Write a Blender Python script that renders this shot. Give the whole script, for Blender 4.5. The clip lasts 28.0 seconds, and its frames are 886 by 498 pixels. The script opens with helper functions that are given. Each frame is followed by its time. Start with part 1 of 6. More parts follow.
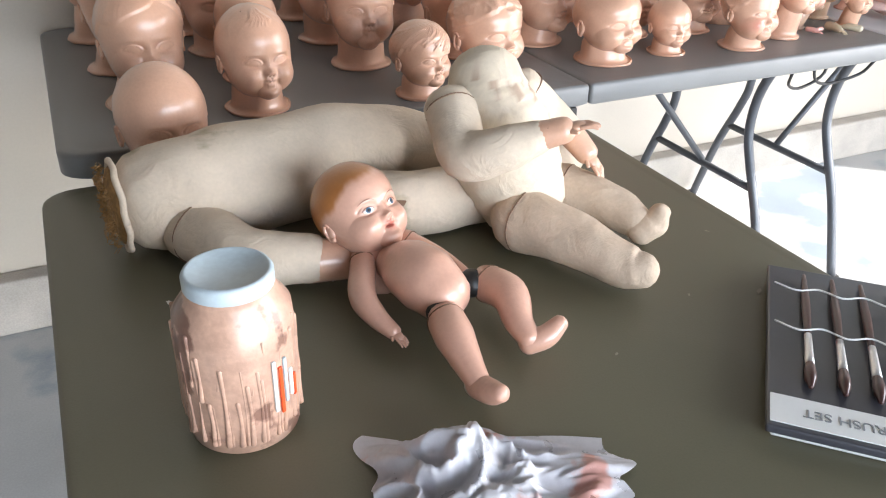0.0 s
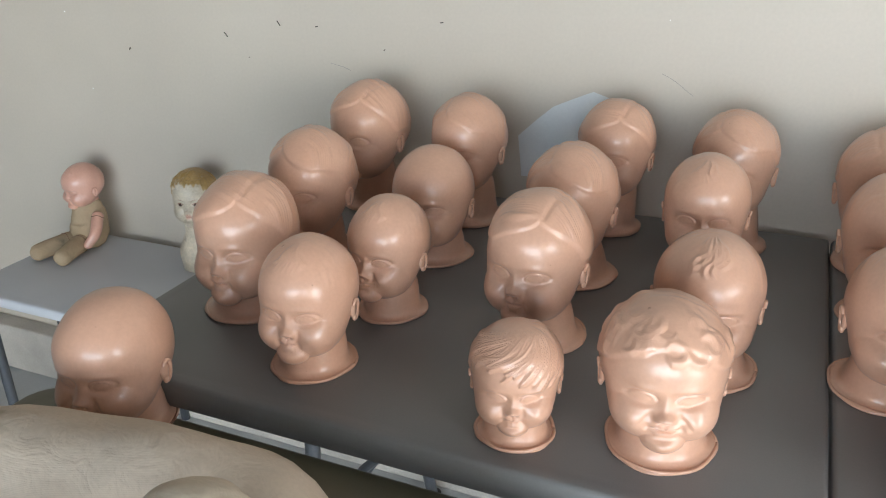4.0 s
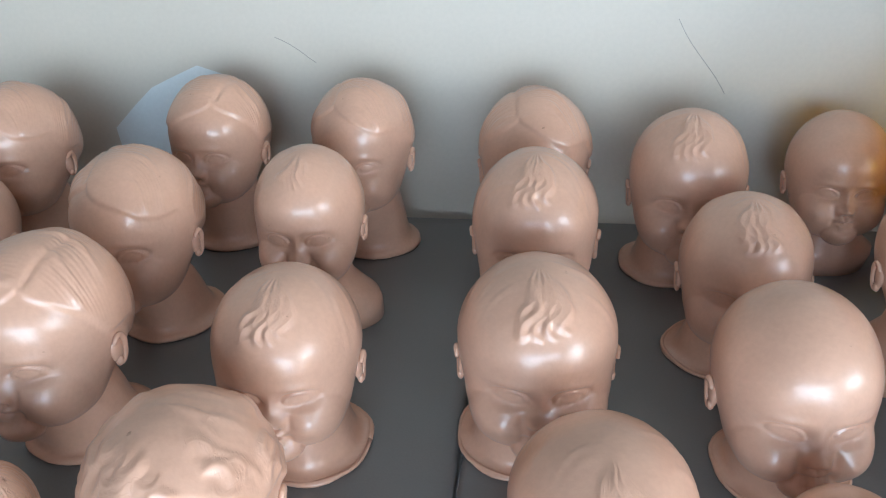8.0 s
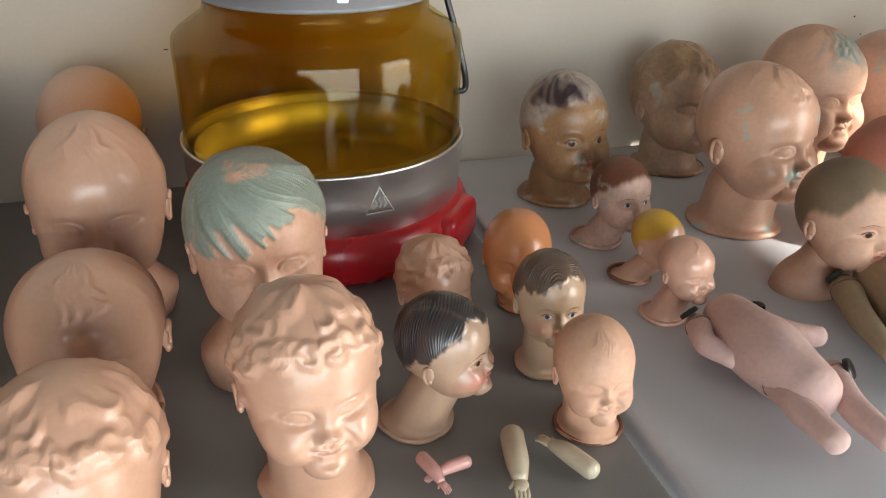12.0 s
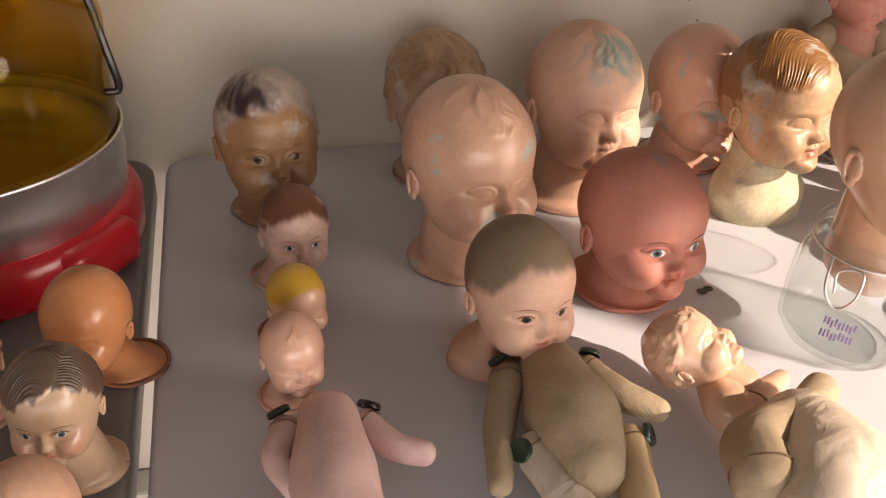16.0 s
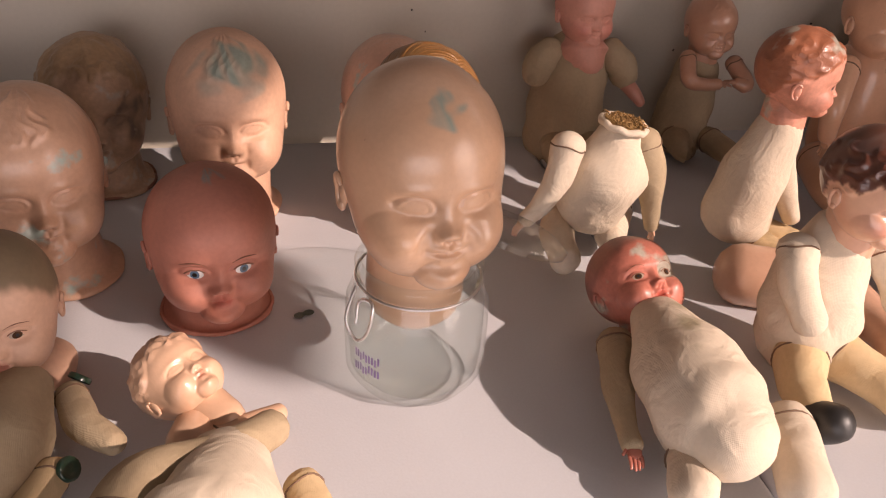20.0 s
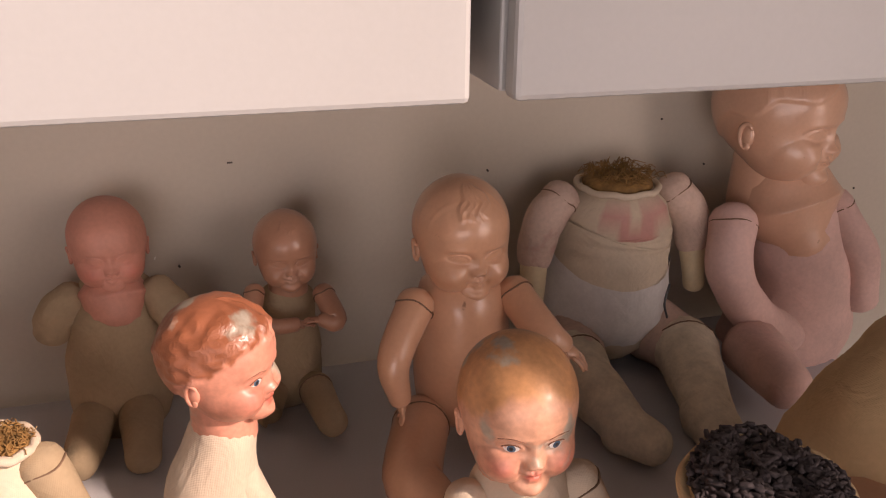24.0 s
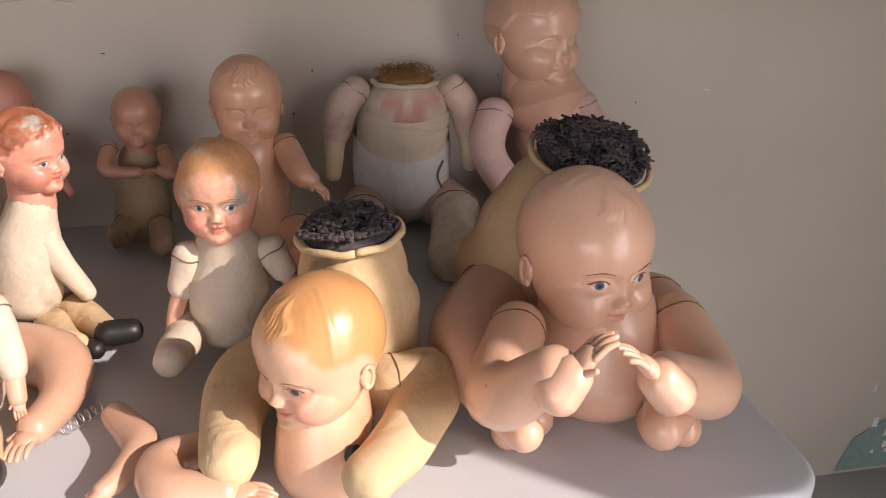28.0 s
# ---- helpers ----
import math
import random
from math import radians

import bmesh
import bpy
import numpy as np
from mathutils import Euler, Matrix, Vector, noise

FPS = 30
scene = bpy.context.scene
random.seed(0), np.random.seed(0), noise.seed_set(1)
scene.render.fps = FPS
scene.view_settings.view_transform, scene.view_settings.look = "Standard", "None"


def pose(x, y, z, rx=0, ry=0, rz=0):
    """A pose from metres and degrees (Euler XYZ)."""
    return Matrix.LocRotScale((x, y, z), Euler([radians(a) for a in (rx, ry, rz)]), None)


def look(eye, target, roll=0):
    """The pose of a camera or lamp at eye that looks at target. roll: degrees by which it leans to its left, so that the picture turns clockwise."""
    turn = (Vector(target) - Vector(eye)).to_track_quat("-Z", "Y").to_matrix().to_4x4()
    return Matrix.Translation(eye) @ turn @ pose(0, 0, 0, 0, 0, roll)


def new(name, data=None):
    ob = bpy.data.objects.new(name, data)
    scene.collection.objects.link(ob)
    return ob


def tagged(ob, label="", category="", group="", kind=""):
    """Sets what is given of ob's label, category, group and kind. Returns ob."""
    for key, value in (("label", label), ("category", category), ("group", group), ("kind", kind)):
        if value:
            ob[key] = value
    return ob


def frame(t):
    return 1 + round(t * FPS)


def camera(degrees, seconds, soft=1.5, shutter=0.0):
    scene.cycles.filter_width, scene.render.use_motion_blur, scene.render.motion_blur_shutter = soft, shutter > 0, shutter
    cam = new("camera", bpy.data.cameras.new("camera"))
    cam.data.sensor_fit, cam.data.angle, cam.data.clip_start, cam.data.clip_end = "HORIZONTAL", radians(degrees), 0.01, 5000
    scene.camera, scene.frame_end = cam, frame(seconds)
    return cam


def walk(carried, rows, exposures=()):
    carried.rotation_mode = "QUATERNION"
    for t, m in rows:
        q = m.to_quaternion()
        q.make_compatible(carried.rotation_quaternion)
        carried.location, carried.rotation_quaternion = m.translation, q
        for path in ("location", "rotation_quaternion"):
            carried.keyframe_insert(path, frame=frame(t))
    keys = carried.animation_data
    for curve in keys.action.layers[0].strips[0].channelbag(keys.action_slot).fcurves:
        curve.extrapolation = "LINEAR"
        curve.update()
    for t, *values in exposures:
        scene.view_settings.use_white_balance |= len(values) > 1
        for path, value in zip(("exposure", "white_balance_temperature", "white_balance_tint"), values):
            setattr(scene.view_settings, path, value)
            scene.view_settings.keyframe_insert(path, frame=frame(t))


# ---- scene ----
cam = camera(57.67, 28.0, soft=1.1)
PATH = [
    (0, (-0.8930, -2.0100, 1.2160), (-0.1320, -0.4475, 0.2270), 1.40),
    (0.5, (-0.7865, -1.9690, 1.2185), (-0.0545, -0.3705, 0.2650), 2.15),
    (1, (-0.6365, -1.8810, 1.2225), (-0.0350, -0.2135, 0.2965), 1.75),
    (1.5, (-0.4875, -1.8285, 1.2465), (-0.1270, -0.0825, 0.3410), 1.10),
    (2, (-0.2710, -1.8065, 1.2640), (-0.2120, -0.0115, 0.3845), 0.05),
    (2.5, (-0.1600, -1.6655, 1.2410), (-0.3440, 0.1385, 0.3980), -1.10),
    (3, (-0.1240, -1.5360, 1.2685), (-0.5370, 0.2495, 0.4695), -1.65),
    (3.5, (-0.0975, -1.4850, 1.2880), (-0.7235, 0.2450, 0.5060), -1.35),
    (5.5, (-0.0745, -1.2120, 1.2682), (-0.9094, 0.3664, 0.3673), -1.88),
    (6, (-0.0277, -1.1380, 1.2593), (-0.7647, 0.4975, 0.3749), -1.69),
    (6.5, (0.0051, -1.1061, 1.2621), (-0.6096, 0.5848, 0.3885), -1.93),
    (7, (0.0293, -1.0821, 1.2634), (-0.4521, 0.6480, 0.3830), -1.75),
    (7.5, (0.0519, -1.0684, 1.2566), (-0.3050, 0.6820, 0.3573), -1.67),
    (8, (0.0661, -1.0795, 1.2460), (-0.1749, 0.6743, 0.3155), -1.65),
    (8.5, (0.0767, -1.1048, 1.2267), (-0.0540, 0.6459, 0.2685), -1.48),
    (9, (0.1393, -1.1338, 1.2049), (0.0907, 0.6196, 0.2441), -1.16),
    (9.5, (0.2762, -1.2007, 1.2064), (0.2877, 0.5564, 0.2513), -0.52),
    (10, (0.3626, -1.2490, 1.2139), (0.4381, 0.5339, 0.3108), -0.00),
    (10.5, (0.4071, -1.2598, 1.2213), (0.5476, 0.5425, 0.3656), 0.06),
    (11, (0.4323, -1.2586, 1.2248), (0.6722, 0.5474, 0.3997), 0.21),
    (11.5, (0.4871, -1.2244, 1.2023), (0.8684, 0.5455, 0.3525), 0.46),
    (12, (0.5687, -1.1356, 1.1770), (1.0753, 0.5747, 0.2725), 0.82),
    (12.5, (0.6419, -1.0667, 1.2111), (1.2653, 0.5487, 0.2101), 2.95),
    (13, (0.7440, -1.0449, 1.2015), (1.3887, 0.5469, 0.1766), 4.12),
    (13.5, (0.8408, -1.0805, 1.2054), (1.3878, 0.5342, 0.1597), 4.30),
    (15.5, (0.9393, -1.1154, 1.2555), (1.3473, 0.5002, 0.1494), 2.80),
    (16, (0.9660, -1.0358, 1.2218), (1.4501, 0.5814, 0.1493), 3.68),
    (16.5, (1.0204, -0.9034, 1.2086), (1.5222, 0.7224, 0.1575), 3.94),
    (17, (1.0608, -0.8284, 1.2266), (1.5456, 0.8070, 0.1824), 4.50),
    (17.5, (1.1689, -0.7872, 1.2256), (1.6116, 0.8601, 0.1814), 5.19),
    (18, (1.2661, -0.8146, 1.2166), (1.6640, 0.8346, 0.2720), 5.46),
    (18.5, (1.3245, -0.8329, 1.2075), (1.6616, 0.8311, 0.1503), 5.73),
    (19, (1.3111, -0.9412, 1.2192), (1.6408, 0.7185, 0.1530), 5.65),
    (19.5, (1.3240, -1.0556, 1.2291), (1.6806, 0.5953, 0.1580), 5.01),
    (20, (1.4055, -1.0987, 1.2368), (1.8313, 0.5420, 0.1753), 4.36),
    (20.5, (1.5267, -1.1203, 1.2461), (2.0400, 0.5159, 0.2169), 3.73),
    (21, (1.6175, -1.1620, 1.2575), (2.2178, 0.4791, 0.2846), 3.12),
    (22, (1.8145, -1.1762, 1.2859), (2.5055, 0.4926, 0.4269), 0.81),
    (22.5, (1.8441, -1.1238, 1.2647), (2.5612, 0.5691, 0.4774), 0.59),
    (24.5, (2.0486, -0.8988, 1.2656), (2.4934, 0.8993, 0.5113), 0.36),
    (25, (2.1322, -0.8987, 1.2651), (2.5931, 0.9051, 0.5345), 0.57),
    (25.5, (2.2400, -0.8724, 1.2546), (2.7837, 0.9117, 0.5325), 0.90),
    (26, (2.3159, -0.8888, 1.2344), (2.9630, 0.8613, 0.5144), 1.29),
    (26.5, (2.3311, -0.9417, 1.2400), (3.0926, 0.7624, 0.5216), 1.18),
    (27, (2.2716, -1.0970, 1.2628), (3.0414, 0.5762, 0.4832), 0.88),
    (27.5, (2.2173, -1.2321, 1.2498), (2.8611, 0.4814, 0.4440), 1.15),
    (28, (2.2258, -1.3026, 1.2337), (2.6128, 0.4863, 0.4275), 1.28),
]
# seconds, stops, kelvin, tint: the clip's camera rebalances as it goes
EXPOSURES = [(0, 1.6, 6000, 10), (1, 1.05, 7000, 21), (2, 0.82, 7400, 22), (3, 0.95, 7500, 22), (3.5, 1.1, 6500, 10), (6, 1.42, 5150, 0), (7, 1.4, 5400, 5), (8, 1.4, 5150, 1), (9, 1.38, 4750, -8), (10, 1.25, 4450, -17), (11, 1.0, 5450, -2), (12, 0.88, 6400, 6), (13, 1.0, 6900, 16), (16, 0.6, 7500, 22), (17, 0.66, 7000, 18), (18, 0.5, 7900, 42), (19, 0.65, 6900, 38), (20, -0.05, 7500, 30), (21, -0.45, 7900, 25), (22, -0.5, 8300, 38), (25, 0.5, 7400, 28), (26, 0.95, 7100, 25), (27, 0.92, 7200, 27), (28, 0.12, 6700, 20)]
walk(cam, [(t, look(eye, target, roll)) for t, eye, target, roll in PATH], EXPOSURES)

# ---- light ----
SUN_AZ, SUN_EL = math.atan2(-0.65, 0.76), radians(31)
world = bpy.data.worlds.new("world")
scene.world = world
world.use_nodes = True
sky = world.node_tree.nodes.new("ShaderNodeTexSky")
sky.sky_type, sky.sun_disc = "NISHITA", False
sky.sun_elevation, sky.sun_rotation = SUN_EL, math.atan2(0.76, -0.65)
back = world.node_tree.nodes["Background"]
back.inputs["Strength"].default_value = 0.15
world.node_tree.links.new(sky.outputs[0], back.inputs["Color"])
sun = new("sun", bpy.data.lights.new("sun", "SUN"))
sun.data.energy, sun.data.angle, sun.data.color = 4.8, radians(0.6), (1.0, 0.93, 0.84)
to_sun = Vector((math.cos(SUN_AZ) * math.cos(SUN_EL), math.sin(SUN_AZ) * math.cos(SUN_EL), math.sin(SUN_EL)))
sun.matrix_world = look(to_sun * 20, (0, 0, 0))
# sky light standing in the two garage openings
for spot, way, sx, sy, watts, tint in (((0.5, -4.12, 1.0), (0, 1, 0), 3.2, 1.7, 52, (0.92, 0.96, 1.0)),
                                       ((3.74, -2.85, 1.2), (-1, 0, 0), 2.2, 2.2, 46, (1.0, 0.97, 0.95))):
    lamp = new("window_light", bpy.data.lights.new("window_light", "AREA"))
    lamp.data.shape, lamp.data.size, lamp.data.size_y = "RECTANGLE", sx, sy
    lamp.data.energy, lamp.data.color = watts, tint
    lamp.matrix_world = look(spot, Vector(spot) + Vector(way))


# ---- materials ----
def material(name, colour, rough=0.5, metal=0.0, vary=0.12, scale=14.0, bump=0.08, fine=220.0, coat=0.0, paint=False, stain=None, stain_at=0.62, stain_scale=9.0, weave=0.0):
    """A procedural surface: base colour with two scales of variation, relief, and stains of a second colour."""
    m = bpy.data.materials.new(name)
    m.use_nodes = True
    n, link = m.node_tree.nodes, m.node_tree.links.new
    bsdf = n["Principled BSDF"]
    where = n.new("ShaderNodeTexCoord").outputs["Object"]
    broad = n.new("ShaderNodeTexNoise")
    broad.inputs["Scale"].default_value, broad.inputs["Detail"].default_value = scale, 6.0
    grain = n.new("ShaderNodeTexNoise")
    grain.inputs["Scale"].default_value, grain.inputs["Detail"].default_value = fine, 3.0
    link(where, broad.inputs["Vector"])
    link(where, grain.inputs["Vector"])
    if paint:
        source = n.new("ShaderNodeAttribute")
        source.attribute_name = "paint"
        base = source.outputs["Color"]
    else:
        rgb = n.new("ShaderNodeRGB")
        rgb.outputs[0].default_value = (*colour, 1)
        base = rgb.outputs[0]
    if stain:
        mask = n.new("ShaderNodeTexNoise")
        mask.inputs["Scale"].default_value, mask.inputs["Detail"].default_value = stain_scale, 8.0
        link(where, mask.inputs["Vector"])
        ramp = n.new("ShaderNodeMapRange")
        ramp.inputs["From Min"].default_value, ramp.inputs["From Max"].default_value = stain_at, stain_at + 0.06
        link(mask.outputs["Fac"], ramp.inputs["Value"])
        mix = n.new("ShaderNodeMix")
        mix.data_type = "RGBA"
        link(ramp.outputs[0], mix.inputs["Factor"])
        link(base, mix.inputs["A"])
        mix.inputs["B"].default_value = (*stain, 1)
        base = mix.outputs["Result"]
    level = n.new("ShaderNodeMapRange")
    level.inputs["From Min"].default_value, level.inputs["From Max"].default_value = 0.3, 0.7
    level.inputs["To Min"].default_value, level.inputs["To Max"].default_value = 1 - vary, 1 + vary * 0.6
    link(broad.outputs["Fac"], level.inputs["Value"])
    fleck = n.new("ShaderNodeMapRange")
    fleck.inputs["From Min"].default_value, fleck.inputs["From Max"].default_value = 0.3, 0.7
    fleck.inputs["To Min"].default_value, fleck.inputs["To Max"].default_value = 1 - vary * 0.5, 1 + vary * 0.3
    link(grain.outputs["Fac"], fleck.inputs["Value"])
    both = n.new("ShaderNodeMath")
    both.operation = "MULTIPLY"
    link(level.outputs[0], both.inputs[0])
    link(fleck.outputs[0], both.inputs[1])
    tone = n.new("ShaderNodeVectorMath")
    tone.operation = "SCALE"
    link(base, tone.inputs[0])
    link(both.outputs[0], tone.inputs["Scale"])
    link(tone.outputs[0], bsdf.inputs["Base Color"])
    gloss = n.new("ShaderNodeMapRange")
    gloss.inputs["To Min"].default_value, gloss.inputs["To Max"].default_value = rough - 0.1, min(rough + 0.1, 1)
    link(broad.outputs["Fac"], gloss.inputs["Value"])
    link(gloss.outputs[0], bsdf.inputs["Roughness"])
    bsdf.inputs["Metallic"].default_value = metal
    bsdf.inputs["Coat Weight"].default_value, bsdf.inputs["Coat Roughness"].default_value = coat, 0.18
    relief = n.new("ShaderNodeBump")
    relief.inputs["Strength"].default_value, relief.inputs["Distance"].default_value = bump, 0.004
    if weave:
        waves = []
        for turn in (0.0, math.pi / 2):
            spin = n.new("ShaderNodeVectorRotate")
            spin.rotation_type, spin.inputs["Angle"].default_value = "Y_AXIS", turn
            link(where, spin.inputs["Vector"])
            wave = n.new("ShaderNodeTexWave")
            wave.inputs["Scale"].default_value, wave.inputs["Distortion"].default_value = weave, 1.5
            link(spin.outputs[0], wave.inputs["Vector"])
            waves.append(wave.outputs["Fac"])
        cloth = n.new("ShaderNodeMath")
        cloth.operation = "ADD"
        link(waves[0], cloth.inputs[0])
        link(waves[1], cloth.inputs[1])
        total = n.new("ShaderNodeMath")
        total.operation = "MULTIPLY_ADD"
        link(cloth.outputs[0], total.inputs[0])
        total.inputs[1].default_value = 0.02
        link(broad.outputs["Fac"], total.inputs[2])
        # soft creases in the cloth
        crease = n.new("ShaderNodeTexNoise")
        crease.inputs["Scale"].default_value, crease.inputs["Distortion"].default_value = 26.0, 1.6
        crease.inputs["Detail"].default_value, crease.inputs["Roughness"].default_value = 3.0, 0.45
        link(where, crease.inputs["Vector"])
        folds = n.new("ShaderNodeMath")
        folds.operation = "MULTIPLY_ADD"
        link(crease.outputs["Fac"], folds.inputs[0])
        folds.inputs[1].default_value = 1.3
        link(total.outputs[0], folds.inputs[2])
        link(folds.outputs[0], relief.inputs["Height"])
    else:
        total = n.new("ShaderNodeMath")
        total.operation = "MULTIPLY_ADD"
        link(grain.outputs["Fac"], total.inputs[0])
        total.inputs[1].default_value = 0.3
        link(broad.outputs["Fac"], total.inputs[2])
        link(total.outputs[0], relief.inputs["Height"])
    if paint:
        # fine strands along the moulded locks
        comb = n.new("ShaderNodeAttribute")
        comb.attribute_name = "comb"
        axes = n.new("ShaderNodeSeparateXYZ")
        link(comb.outputs["Vector"], axes.inputs[0])
        wobble = n.new("ShaderNodeMath")
        wobble.operation = "MULTIPLY_ADD"
        link(broad.outputs["Fac"], wobble.inputs[0])
        wobble.inputs[1].default_value = 3.0
        turns = n.new("ShaderNodeMath")
        turns.operation = "MULTIPLY"
        link(axes.outputs[0], turns.inputs[0])
        turns.inputs[1].default_value = 6.5
        link(turns.outputs[0], wobble.inputs[2])
        wave = n.new("ShaderNodeMath")
        wave.operation = "SINE"
        link(wobble.outputs[0], wave.inputs[0])
        ridge = n.new("ShaderNodeMath")
        ridge.operation = "MULTIPLY"
        link(wave.outputs[0], ridge.inputs[0])
        link(axes.outputs[1], ridge.inputs[1])
        strands = n.new("ShaderNodeBump")
        strands.inputs["Strength"].default_value, strands.inputs["Distance"].default_value = 0.8, 0.00035
        link(ridge.outputs[0], strands.inputs["Height"])
        link(relief.outputs[0], strands.inputs["Normal"])
        relief = strands
    link(relief.outputs[0], bsdf.inputs["Normal"])
    return m


def clear(name, colour, rough=0.02, ior=1.45):
    """A thin clear wall: tinted see-through, with a mirror sheen that grows towards the rim."""
    m = bpy.data.materials.new(name)
    m.use_nodes = True
    n, link = m.node_tree.nodes, m.node_tree.links.new
    n.remove(n["Principled BSDF"])
    see, sheen, mix, rim = (n.new("ShaderNode" + k) for k in ("BsdfTransparent", "BsdfGlossy", "MixShader", "LayerWeight"))
    see.inputs["Color"].default_value = (*colour, 1)
    sheen.inputs["Roughness"].default_value, rim.inputs["Blend"].default_value = rough, 0.5
    steep = n.new("ShaderNodeMath")
    steep.operation, steep.inputs[1].default_value = "POWER", 4.0
    link(rim.outputs["Facing"], steep.inputs[0])
    level = n.new("ShaderNodeMath")
    level.operation, level.inputs[1].default_value, level.inputs[2].default_value = "MULTIPLY_ADD", 0.55, ((ior - 1) / (ior + 1)) ** 2
    link(steep.outputs[0], level.inputs[0])
    link(level.outputs[0], mix.inputs[0])
    link(see.outputs[0], mix.inputs[1])
    link(sheen.outputs[0], mix.inputs[2])
    link(mix.outputs[0], n["Material Output"].inputs["Surface"])
    return m


